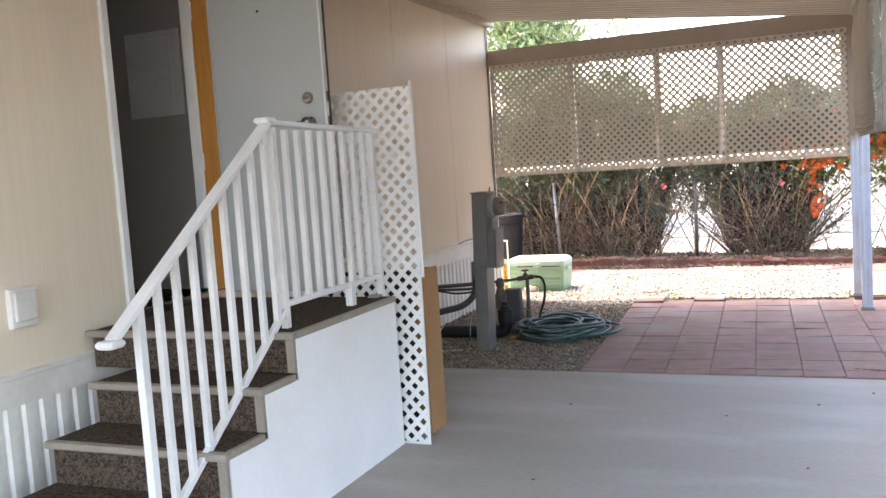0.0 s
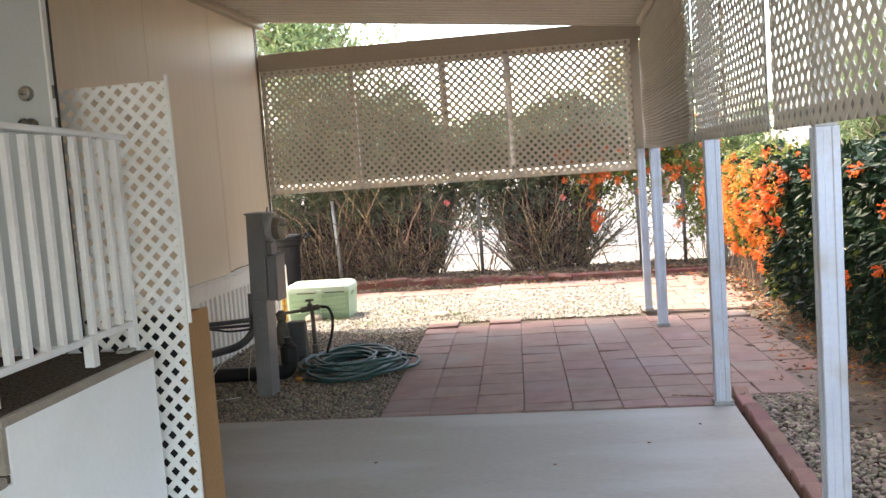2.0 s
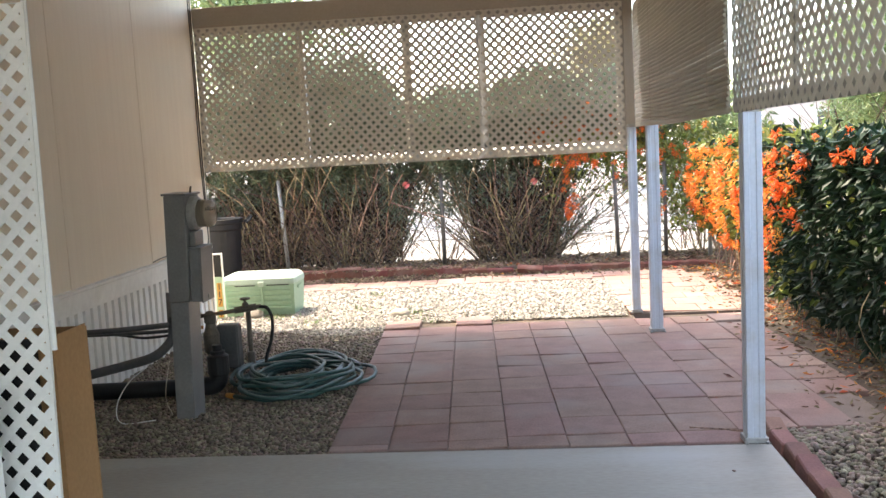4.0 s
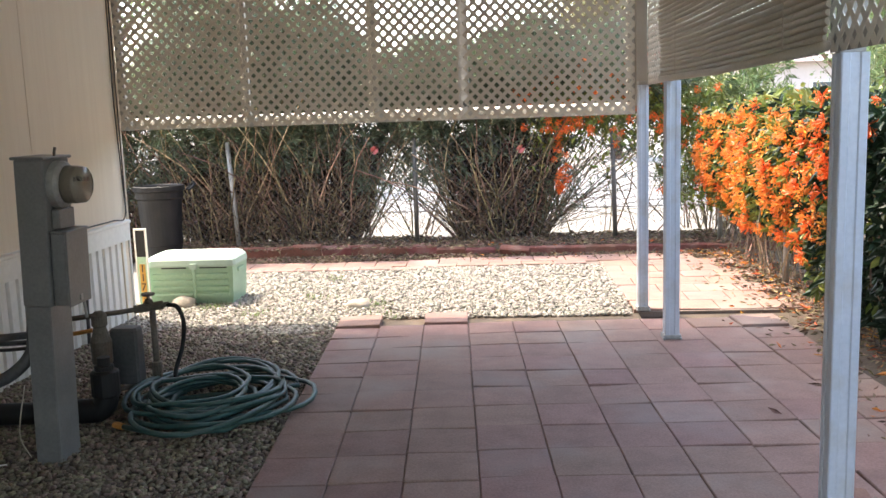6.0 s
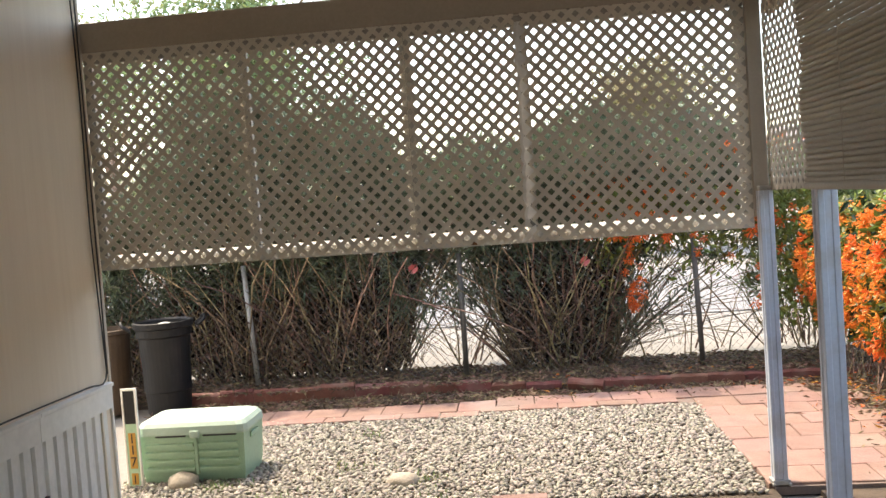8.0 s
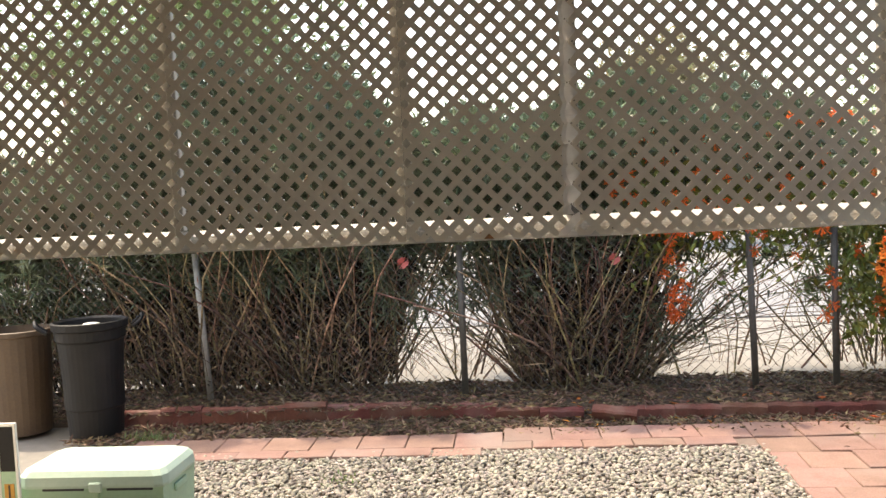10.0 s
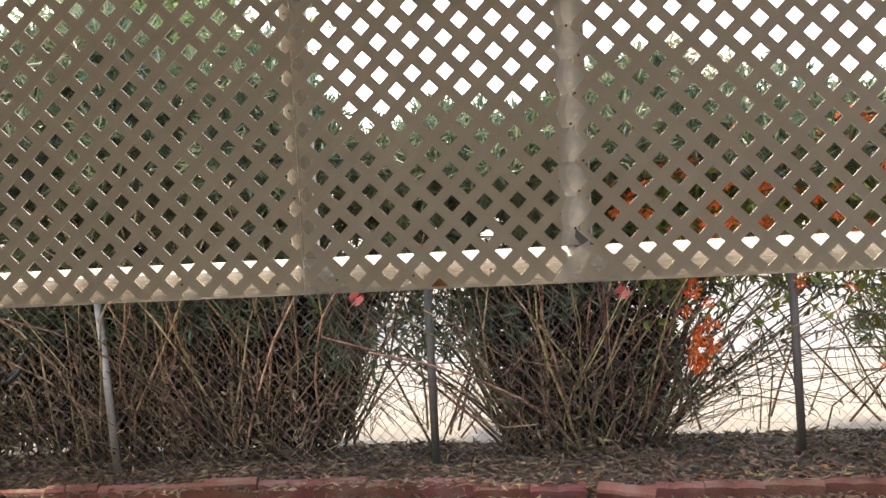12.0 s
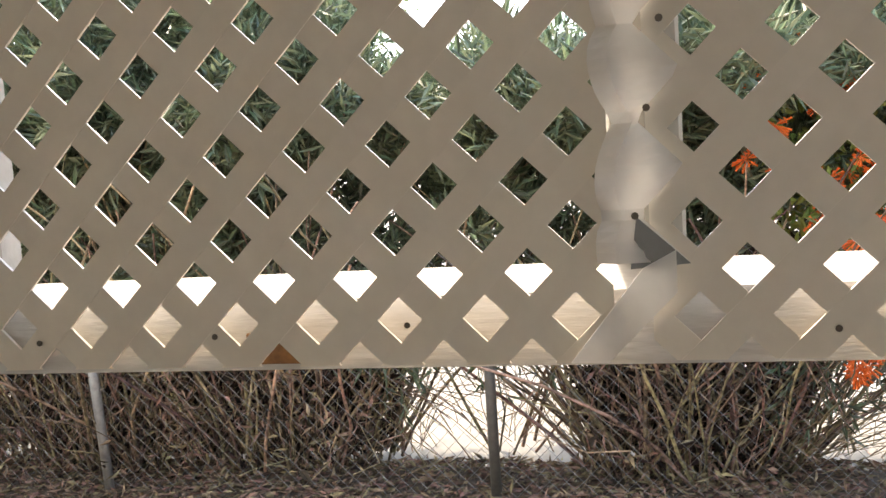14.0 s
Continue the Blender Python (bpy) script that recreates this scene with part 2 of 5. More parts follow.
class Geo:
    """Collects vertices and faces for one mesh."""

    def __init__(self):
        self.v, self.f = [], []

    def add(self, verts, faces):
        o = len(self.v)
        self.v += [tuple(p) for p in verts]
        self.f += [tuple(i + o for i in f) for f in faces]
        return self

    def box(self, x0, x1, y0, y1, z0, z1, b=0.0):
        """A box, its edges along z and round the top and bottom taken off by b."""
        if b <= 0:
            return self.add([(x, y, z) for z in (z0, z1) for x, y in ((x0, y0), (x1, y0), (x1, y1), (x0, y1))],
                            [(3, 2, 1, 0), (4, 5, 6, 7), (0, 1, 5, 4), (1, 2, 6, 5), (2, 3, 7, 6), (3, 0, 4, 7)])

        def ring(i, z):
            return [(x0 + b + i, y0 + i, z), (x1 - b - i, y0 + i, z), (x1 - i, y0 + b + i, z), (x1 - i, y1 - b - i, z),
                    (x1 - b - i, y1 - i, z), (x0 + b + i, y1 - i, z), (x0 + i, y1 - b - i, z), (x0 + i, y0 + b + i, z)]
        return self.rings([ring(b * 0.7, z0), ring(0, z0 + b), ring(0, z1 - b), ring(b * 0.7, z1)])

    def rings(self, rings, cap=True):
        o, n = len(self.v), len(rings[0])
        for r in rings:
            self.v += [tuple(p) for p in r]
        for k in range(len(rings) - 1):
            for i in range(n):
                j = (i + 1) % n
                self.f.append((o + k * n + i, o + k * n + j, o + (k + 1) * n + j, o + (k + 1) * n + i))
        if cap:
            self.f.append(tuple(o + i for i in reversed(range(n))))
            self.f.append(tuple(o + (len(rings) - 1) * n + i for i in range(n)))
        return self

    def tube(self, pts, radius, sides=6, cap=True):
        pts = [Vector(p) for p in pts]
        rad = radius if isinstance(radius, (list, tuple)) else [radius] * len(pts)
        rings, up = [], None
        for i, p in enumerate(pts):
            d = (pts[min(i + 1, len(pts) - 1)] - pts[max(i - 1, 0)]).normalized()
            if up is None:
                up = d.orthogonal().normalized()
            up = (up - d * up.dot(d))
            up = up.normalized() if up.length > 1e-6 else d.orthogonal().normalized()
            side = d.cross(up)
            rings.append([p + (up * math.cos(a) + side * math.sin(a)) * rad[i] for a in (2 * math.pi * k / sides for k in range(sides))])
        return self.rings(rings, cap)

    def lathe(self, profile, at=(0, 0, 0), sides=24, axis="z"):
        """Turns (radius, height) pairs round an axis through at."""
        rings = []
        for r, h in profile:
            ring = []
            for k in range(sides):
                a = 2 * math.pi * k / sides
                c, s = r * math.cos(a), r * math.sin(a)
                q = {"z": (c, s, h), "x": (h, c, s), "y": (s, h, c)}[axis]
                ring.append((at[0] + q[0], at[1] + q[1], at[2] + q[2]))
            rings.append(ring)
        return self.rings(rings)

    def mesh(self, name, material, smooth=False):
        me = bpy.data.meshes.new(name)
        me.from_pydata(self.v, [], self.f)
        me.validate()
        me.materials.append(material)
        if smooth:
            me.polygons.foreach_set("use_smooth", [True] * len(me.polygons))
        me.update()
        return me


def fast_mesh(name, verts, faces, material, smooth=False):
    """A mesh from number arrays; faces all of one size."""
    me = bpy.data.meshes.new(name)
    n = faces.shape[1]
    me.vertices.add(len(verts))
    me.vertices.foreach_set("co", np.ascontiguousarray(verts, dtype=np.float32).ravel())
    me.loops.add(faces.size)
    me.loops.foreach_set("vertex_index", np.ascontiguousarray(faces, dtype=np.int32).ravel())
    me.polygons.add(len(faces))
    me.polygons.foreach_set("loop_start", np.arange(0, faces.size, n, dtype=np.int32))
    me.polygons.foreach_set("use_smooth", np.full(len(faces), smooth))
    me.update(calc_edges=True)
    me.materials.append(material)
    return me


def part(name, geo, material, parent, label="", smooth=False, kind=""):
    me = geo.mesh(name, material, smooth) if isinstance(geo, Geo) else geo
    ob = new(name, me)
    if parent:
        ob.parent = parent
        ob.matrix_parent_inverse = Matrix.Translation(parent.matrix_basis.translation).inverted() if parent.matrix_basis.translation.length > 0 else Matrix()
    if label or kind:
        tagged(ob, label=label, kind=kind)
    return ob


def thing(name, at, label, category, group="", kind=""):
    e = new(name)
    e.empty_display_size = 0.1
    e.matrix_basis = Matrix.Translation(at)
    return tagged(e, label, category, group, kind)


def solid(name, geo, material, label, category="", kind="", smooth=False, group=""):
    return tagged(new(name, geo.mesh(name, material, smooth)), label, category, group, kind)


rng = np.random.default_rng(7)


def unit(a):
    return a / np.maximum(np.linalg.norm(a, axis=1, keepdims=True), 1e-9)


def leaf_mesh(name, pos, direction, length, width, material, fold=0.25, six=False):
    """Many leaves: each points along its direction, folded at its midrib."""
    n = len(pos)
    d = unit(direction)
    side = unit(np.cross(d, rng.normal(size=(n, 3))))
    up = np.cross(side, d)
    L, W = length[:, None], width[:, None]
    if not six:
        v = np.stack([pos, pos + d * L * 0.45 + side * W + up * W * fold, pos + d * L - up * L * 0.12, pos + d * L * 0.45 - side * W + up * W * fold], 1).reshape(-1, 3)
        f = np.array([[0, 1, 2], [0, 2, 3]])
        k = 4
    else:
        v = np.stack([pos, pos + d * L * 0.28 + side * W + up * W * fold, pos + d * L * 0.65 + side * W * 0.72 + up * W * fold * 0.6, pos + d * L - up * L * 0.15,
                      pos + d * L * 0.65 - side * W * 0.72 + up * W * fold * 0.6, pos + d * L * 0.28 - side * W + up * W * fold], 1).reshape(-1, 3)
        f = np.array([[0, 1, 2], [0, 2, 3], [0, 3, 4], [0, 4, 5]])
        k = 6
    faces = (np.arange(n)[:, None, None] * k + f[None]).reshape(-1, 3)
    return fast_mesh(name, v, faces, material)

# ---- large structure ----
WX, ENDY = -2.79, 9.47            # house wall, end of the carport


def ceiling_z(x):
    return 3.09 - 0.102 * (x - WX)


# ground: one sheet to the horizon
g = Geo()
edges = [-1500, -200, -40, -12, -6, 0, 6, 12, 16, 30, 60, 200, 1500]
for j, yy in enumerate(edges):
    for xx in edges:
        g.v.append((xx, yy, -0.06))
n = len(edges)
g.f = [(j * n + i, j * n + i + 1, (j + 1) * n + i + 1, (j + 1) * n + i) for j in range(n - 1) for i in range(n - 1)]
solid("ground", g, GROUND, "pale sunlit dirt ground reaching to the horizon", "ground", "structure")
solid("road", Geo().box(-60, 60, 16.5, 23.5, -0.08, -0.045), STREET, "pale worn asphalt street behind the hedge", "road", "structure")

slab = solid("floor", Geo().box(-2.82, 1.055, -9.0, 6.05, -0.12, 0.0, 0.01), CONCRETE, "smooth grey concrete carport slab", "floor", "structure")
bed = Geo().box(-2.84, 0.83, 6.05, 12.3, -0.12, -0.022)
solid("gravel_bed", bed, SOIL, "brown soil bed under the gravel and pavers", "ground", "structure")
solid("side_bed", Geo().box(1.055, 3.4, -3.0, 12.3, -0.12, -0.03), SOIL, "brown soil strip below the flowering hedge", "ground", "structure")
g = Geo()
nx, ny = 60, 12
for j in range(ny + 1):
    for i in range(nx + 1):
        xx, yy = -7.0 + 11.0 * i / nx, 12.28 + 0.95 * j / ny
        edge = min(1, j / 2.0) * min(1, (ny - j) / 3.0)
        g.v.append((xx, yy, -0.055 + edge * (0.075 + 0.03 * noise.noise((xx * 1.3, yy * 1.6, 0)))))
g.f = [(j * (nx + 1) + i, j * (nx + 1) + i + 1, (j + 1) * (nx + 1) + i + 1, (j + 1) * (nx + 1) + i) for j in range(ny) for i in range(nx)]
solid("planting_bed", g, SOIL, "mounded brown planting bed along the wire fence", "ground", "structure", smooth=True)

# house wall with the door opening
DY0, DY1, DZ0, DZ1 = 3.63, 4.42, 0.86, 2.90
g = Geo()
for y0, y1, z0, z1 in ((-2.6, DY0, 0.56, 3.4), (DY1, ENDY, 0.56, 3.4), (DY0, DY1, 0.56, DZ0), (DY0, DY1, DZ1, 3.4)):
    g.box(WX - 0.13, WX - 0.012, y0, y1, z0, z1)
wall = solid("wall_east", g, SIDING, "tan painted mobile home wall with vertical grooves", "wall", "structure")
seams = [-2.6, -1.46, -0.24, 0.98, 2.2, DY0 - 0.05, DY1 + 0.05, 5.82, 7.04, 8.26, ENDY]
for y0, y1 in zip(seams[:-1], seams[1:]):
    if y0 < DY0 + 0.1 < y1:
        part("siding_panel", Geo().box(WX - 0.012, WX, y0, y1, DZ1 + 0.05, 3.1, 0.002), SIDING, wall)
        continue
    part("siding_panel", Geo().box(WX - 0.012, WX, y0 + 0.002, y1 - 0.002, 0.70, 3.1, 0.002), SIDING, wall)
part("corner_trim", Geo().box(WX - 0.03, WX + 0.008, ENDY + 0.001, ENDY + 0.03, 0.70, 3.3, 0.003), SIDING_TRIM, wall)

end_wall = solid("wall_north", Geo().box(-9.0, WX - 0.001, ENDY - 0.1, ENDY + 0.001, -0.06, 3.4), SIDING, "tan mobile home end wall", "wall", "structure")
solid("wall_back", Geo().box(-9.1, -9.0, -2.6, ENDY, -0.06, 3.4), SIDING, "tan mobile home back wall", "wall", "structure")
solid("wall_south", Geo().box(-9.0, WX - 0.13, -2.7, -2.6, -0.06, 3.4), SIDING, "tan mobile home rear end wall", "wall", "structure")
solid("house_roof", Geo().box(-9.2, WX - 0.02, -2.75, ENDY + 0.05, 3.4, 3.5, 0.01), BEAMM, "flat metal mobile home roof", "roof", "structure")

# the dim room behind the door
solid("room_floor", Geo().box(-6.0, WX - 0.13, 1.5, 4.86, 0.70, 0.80), CARPET, "dark carpet floor inside the doorway", "floor", "structure")
solid("room_wall", Geo().box(-6.0, WX - 0.132, 4.80, 4.90, 0.80, 3.1), DARKIN, "plain grey-beige interior wall in shade", "wall", "structure")
solid("room_wall_far", Geo().box(-6.1, -6.0, 1.5, 4.9, 0.80, 3.1), DARKIN, "plain interior wall in shade", "wall", "structure")
solid("room_wall_near", Geo().box(-6.0, WX - 0.132, 1.4, 1.5, 0.80, 3.1), DARKIN, "plain interior wall in shade", "wall", "structure")
solid("room_ceiling", Geo().box(-6.1, WX - 0.132, 1.4, 4.9, 3.1, 3.15), DARKIN, "plain interior ceiling", "ceiling", "structure")

# skirting below the wall
skirt = solid("skirting", Geo().box(WX - 0.10, WX - 0.02, -2.6, ENDY - 0.1, -0.06, 0.56), SKIRT, "white ribbed vinyl mobile home skirting, slightly soiled", "skirting", "structure")
rib = Geo()
prof = []
pw = 0.40
for k in range(4):
    o = k * 0.10
    prof += [(o, -0.013), (o + 0.012, 0.0), (o + 0.052, 0.0), (o + 0.058, -0.008), (o + 0.082, -0.008), (o + 0.088, -0.013)]
prof.append((pw - 0.004, -0.013))
front = [(x, y) for y, x in prof]
rib.rings([[(x, y, z) for x, y in front + [(-0.02, pw - 0.004), (-0.02, 0)]] for z in (-0.05, 0.575)])
rib_me = rib.mesh("skirt_panel", SKIRT)
for k in range(30):
    y0 = ENDY - (k + 1) * pw
    o = part("skirt_panel", rib_me, SKIRT, skirt)
    o.location = (WX, y0, 0)
for y0, y1 in ((-2.6, -1.1), (-1.1, 2.55), (2.55, 6.2), (6.2, 8.72), (8.72, ENDY + 0.01)):
    g = Geo()
    g.rings([[(WX - 0.004, y, 0.565), (WX + 0.016, y, 0.565), (WX + 0.018, y, 0.685), (WX + 0.028, y, 0.69), (WX + 0.028, y, 0.707), (WX - 0.004, y, 0.715)] for y in (y0 + 0.002, y1 - 0.002)])
    part("skirt_trim", g, SKIRT, skirt)
part("skirt_end", Geo().box(WX - 0.06, WX + 0.012, ENDY - 0.002, ENDY + 0.02, -0.05, 0.70, 0.004), SKIRT, skirt)

# carport roof: ribbed pans, each running out from the house
g = Geo()
x0, x1, yend = WX, 1.06, 9.56
y = -1.3
line = []
while y < yend - 0.02:
    line += [(y, 0.0), (y + 0.10, 0.0), (y + 0.108, -0.042), (y + 0.142, -0.042), (y + 0.15, 0.0)]
    y += 0.15
under = [p for p in line if p[0] <= yend]
for x in (x0, x1):
    zc = ceiling_z(x)
    for yy, dz in under:
        g.v.append((x, yy, zc + dz))
m = len(under)
g.f = [(i, i + 1, m + i + 1, m + i) for i in range(m - 1)]
ceil = tagged(new("ceiling", g.mesh("ceiling", CEIL)), "ribbed tan aluminium carport roof pans", "ceiling", "", "structure")
top = Geo().add([(x0, -1.3, ceiling_z(x0) + 0.07), (x1, -1.3, ceiling_z(x1) + 0.07), (x1, yend, ceiling_z(x1) + 0.07), (x0, yend, ceiling_z(x0) + 0.07)], [(0, 1, 2, 3)])
solid("roof", top, CEIL, "flat top sheet of the carport roof", "roof", "structure")


def sloped(y0, y1, a, b, xa=x0, xb=x1):
    """A bar that follows the roof's slope from wall to eave."""
    g = Geo()
    za, zb = ceiling_z(xa), ceiling_z(xb)
    return g.rings([[(xa, y0, za + a), (xa, y1, za + a), (xa, y1, za + b), (xa, y0, za + b)], [(xb, y0, zb + a), (xb, y1, zb + a), (xb, y1, zb + b), (xb, y0, zb + b)]])


solid("roof_fascia", sloped(9.562, 9.59, -0.028, 0.08), BEAMM, "brown metal fascia along the end of the carport roof", "trim", "structure")
solid("ledger", Geo().box(WX + 0.001, WX + 0.075, -1.3, 9.555, 2.985, 3.062, 0.006), BEAMM, "tan metal ledger rail along the house wall", "trim", "structure")
solid("eave_beam", Geo().box(0.96, 1.06, -1.3, 9.555, 2.52, 2.675, 0.006), BEAMM, "tan metal eave beam over the posts", "beam", "structure")
solid("end_beam", Geo().box(WX + 0.012, 0.93, ENDY + 0.005, ENDY + 0.055, 2.562, 2.732, 0.006), BEAMM, "tan metal cross beam above the lattice screen", "beam", "structure")

# ---- lattice screens ----


def clip(poly, a, b, c):
    """Keeps the part of a polygon where a*u + b*v <= c."""
    out = []
    for i, p in enumerate(poly):
        q = poly[(i + 1) % len(poly)]
        dp, dq = a * p[0] + b * p[1] - c, a * q[0] + b * q[1] - c
        if dp <= 0:
            out.append(p)
        if (dp < 0 < dq) or (dq < 0 < dp):
            s = dp / (dp - dq)
            out.append((p[0] + s * (q[0] - p[0]), p[1] + s * (q[1] - p[1])))
    return out


def strips(parent, width, height, put, material, pitch=0.0743, strip=0.0246, thick=0.003, hole=(0.0, 0.0)):
    """Crossing slats, moulded almost flush; put(u, v, depth) gives the place."""
    r2 = math.sqrt(2)
    for layer, s in ((0, 1), (1, -1)):
        c = hole[1] - s * hole[0] + pitch / 2 - pitch * math.ceil((width + height) / pitch + 1)
        while c < width + height:
            # band |v - s*u - c| <= strip*sqrt2/2
            poly = [(0, 0), (width, 0), (width, height), (0, height)]
            poly = clip(poly, -s, 1, c + strip * r2 / 2)
            poly = clip(poly, s, -1, -c + strip * r2 / 2)
            c += pitch
            area = 0.5 * abs(sum(p[0] * q[1] - q[0] * p[1] for p, q in zip(poly, poly[1:] + poly[:1]))) if len(poly) > 2 else 0
            if area < 1e-4:
                continue
            g = Geo()
            g.rings([[put(u, v, layer * 0.0009) for u, v in poly], [put(u, v, layer * 0.0009 + thick) for u, v in poly]])
            part("slat", g, material, parent)


LZ0, LZ1 = 1.345, 2.56
screen = thing("lattice_screen", (WX + 0.02, ENDY, LZ0), "tan diagonal lattice screen hung under the carport cross beam", "screen")
xs = [-2.772, -1.868, -0.965, -0.335, 0.822]
for i, (xa, xb) in enumerate(zip(xs[:-1], xs[1:])):
    panel = part("lattice_panel", Geo().box(xa + 0.002, xb - 0.002, ENDY + 0.0085, ENDY + 0.012, LZ1 - 0.004, LZ1 - 0.001), LATTICE, screen, "tan diagonal lattice panel with small square holes")
    cut = 0.03 if i == 2 else 0.002
    strips(panel, xb - xa - cut, LZ1 - LZ0, lambda u, v, d, xa=xa, i=i: (xa + 0.001 + u, ENDY + d + (0.006 * math.sin(u * 3 + i) * (1 if i == 2 else 0.3)), LZ0 + 0.004 + v), LATTICE, hole=((0.640, 0.3765), (0.8145, 0.1935), (0.3465, 0.113), (0.1105, 0.184))[i])
for x in xs[1:-1]:
    part("stile", Geo().box(x - 0.030, x + 0.030, ENDY + 0.016, ENDY + 0.05, LZ0 + 0.083, LZ1 - 0.062, 0.003), BOARD, screen, "weathered painted board")
part("stile", Geo().box(xs[0] - 0.004, xs[0] + 0.045, ENDY + 0.016, ENDY + 0.05, LZ0 + 0.083, LZ1 - 0.062, 0.003), BOARD, screen)
part("stile", Geo().box(xs[-1] - 0.055, xs[-1] + 0.004, ENDY + 0.016, ENDY + 0.05, LZ0 + 0.083, LZ1 - 0.062, 0.003), BOARD, screen)
part("bottom_rail", Geo().rings([[(x, ENDY + 0.0165, LZ0 - 0.002), (x, ENDY + 0.05, LZ0 - 0.002), (x, ENDY + 0.05, LZ0 + 0.079), (x, ENDY + 0.044, LZ0 + 0.081), (x, ENDY + 0.020, LZ0 + 0.060)] for x in (xs[0] - 0.004, -1.31, -0.335, 0.2, xs[-1] + 0.004)]), RAIL, screen, "cracked white-painted board")
part("top_rail", Geo().box(xs[0] - 0.004, xs[-1] + 0.004, ENDY + 0.016, ENDY + 0.05, LZ1 - 0.06, LZ1, 0.003), BOARD, screen)
for i in range(4):
    for u in (0.12, 0.4, 0.68, 0.93):
        x = xs[i] + u * (xs[i + 1] - xs[i])
        part("screw", Geo().lathe([(0.0028, -0.004), (0.0028, -0.003), (0.001, 0)], (x, ENDY + 0.002, LZ0 + 0.022 + 0.018 * random.random()), 8, "y"), PIPE, screen)
        part("screw", Geo().lathe([(0.0028, -0.004), (0.0028, -0.003), (0.001, 0)], (x, ENDY + 0.002, LZ1 - 0.03), 8, "y"), PIPE, screen)
for x in xs[1:]:
    for z in (1.53, 1.72, 1.95, 2.2, 2.4):
        part("screw", Geo().lathe([(0.0028, -0.004), (0.0028, -0.003), (0.001, 0)], (x - 0.012, ENDY + 0.002, z + 0.05 * random.random()), 8, "y"), PIPE, screen)

# the third panel's edge has torn and curls forward over the stile: scalloped outside, toothed where it meets the next panel
g = Geo()
ks_, kn = [], 130
for k in range(kn + 1):
    z = 1.430 + (LZ1 - 0.04 - 1.430) * k / kn
    ph = ((z - 1.393) / 0.0743) % 1.0
    low = max(0, 1 - (z - LZ0) / 0.9)
    bulge = math.sin(math.pi * ph) ** 0.6
    left = -0.362 - 0.014 * bulge * (0.5 + 0.5 * low) + 0.012 * noise.noise((0, z * 14, 1))
    right = -0.306 - 0.036 * min(1.0, 2 * abs((((z - 1.43) / 0.0743 + 0.5) % 1.0) - 0.5))
    fwd = -0.003 - 0.010 * low * bulge
    mid = left + 0.016
    ks_.append([(left, ENDY - 0.002 + fwd * 0.4, z), (mid, ENDY - 0.006 + fwd, z), (right, ENDY - 0.0075, z), (right, ENDY - 0.003, z), (mid, ENDY - 0.002 + fwd, z), (left, ENDY + 0.001 + fwd * 0.4, z)])
part("torn_edge", g.rings(ks_), TORN, screen, "torn scalloped lattice edge, whitened as if sunlit")
part("metal_flashing", Geo().rings([[(-0.350, yy, 1.425), (-0.304, yy, 1.428), (-0.344, yy, 1.466)] for yy in (ENDY - 0.013, ENDY - 0.0105)]), METER, screen, "dark bent metal flashing")
for k in range(14):
    z = 1.467 + 0.0743 * k
    part("screw", Geo().lathe([(0.003, -0.006), (0.003, -0.004), (0.001, 0)], (-0.345 + 0.012 * (k % 3), ENDY - 0.008 - 0.016 * max(0, 1 - (z - LZ0) / 0.75) * 0.3, z + 0.008 * (k % 2)), 8, "y"), PIPE, screen)
part("rust_stain", Geo().box(-0.69, -0.635, ENDY + 0.0125, ENDY + 0.0165, LZ0 + 0.004, LZ0 + 0.032, 0.001), RUST, screen, "rusted bracket behind the lattice")
part("torn_slat", Geo().rings([[(-0.40 + u, ENDY - 0.010 - d, LZ0 + 0.006 + v) for u, v in ((0.0, 0.0), (0.03, 0.0), (0.085, 0.055), (0.085, 0.088), (0.06, 0.075))] for d in (0.0, 0.004)]), TORN, screen)

SZ0, SZ1, SX = 1.535, 2.50, 0.905
for y0, y1 in ((8.68, 9.44), (6.15, 8.58), (4.25, 6.05), (1.36, 4.15), (-1.0, 1.32)):
    side = thing("side_lattice", (SX, y0, SZ0), "tan diagonal lattice screen hung between white carport posts", "screen", "side lattices")
    panel = part("lattice_panel", Geo().box(SX - 0.012, SX - 0.0085, y0, y1, SZ1 - 0.004, SZ1 - 0.001), LATTICE, side)
    strips(panel, y1 - y0, SZ1 - SZ0, lambda u, v, d, y0=y0: (SX - d, y0 + u, SZ0 + v), LATTICE)
    part("bottom_rail", Geo().box(SX + 0.003, SX + 0.008, y0, y1, SZ0, SZ0 + 0.06), BOARD, side)
    part("top_rail", Geo().box(SX + 0.003, SX + 0.05, y0, y1, SZ1 - 0.06, SZ1 + 0.03), BOARD, side)
    k = max(1, round((y1 - y0) / 1.2))
    for i in range(k + 1):
        y = y0 + (y1 - y0) * i / k
        part("stile", Geo().box(SX + 0.002, SX + 0.006, max(y0, y - 0.03), min(y1, y + 0.03), SZ0 + 0.061, SZ1 - 0.061), BOARD, side)

# ---- posts ----


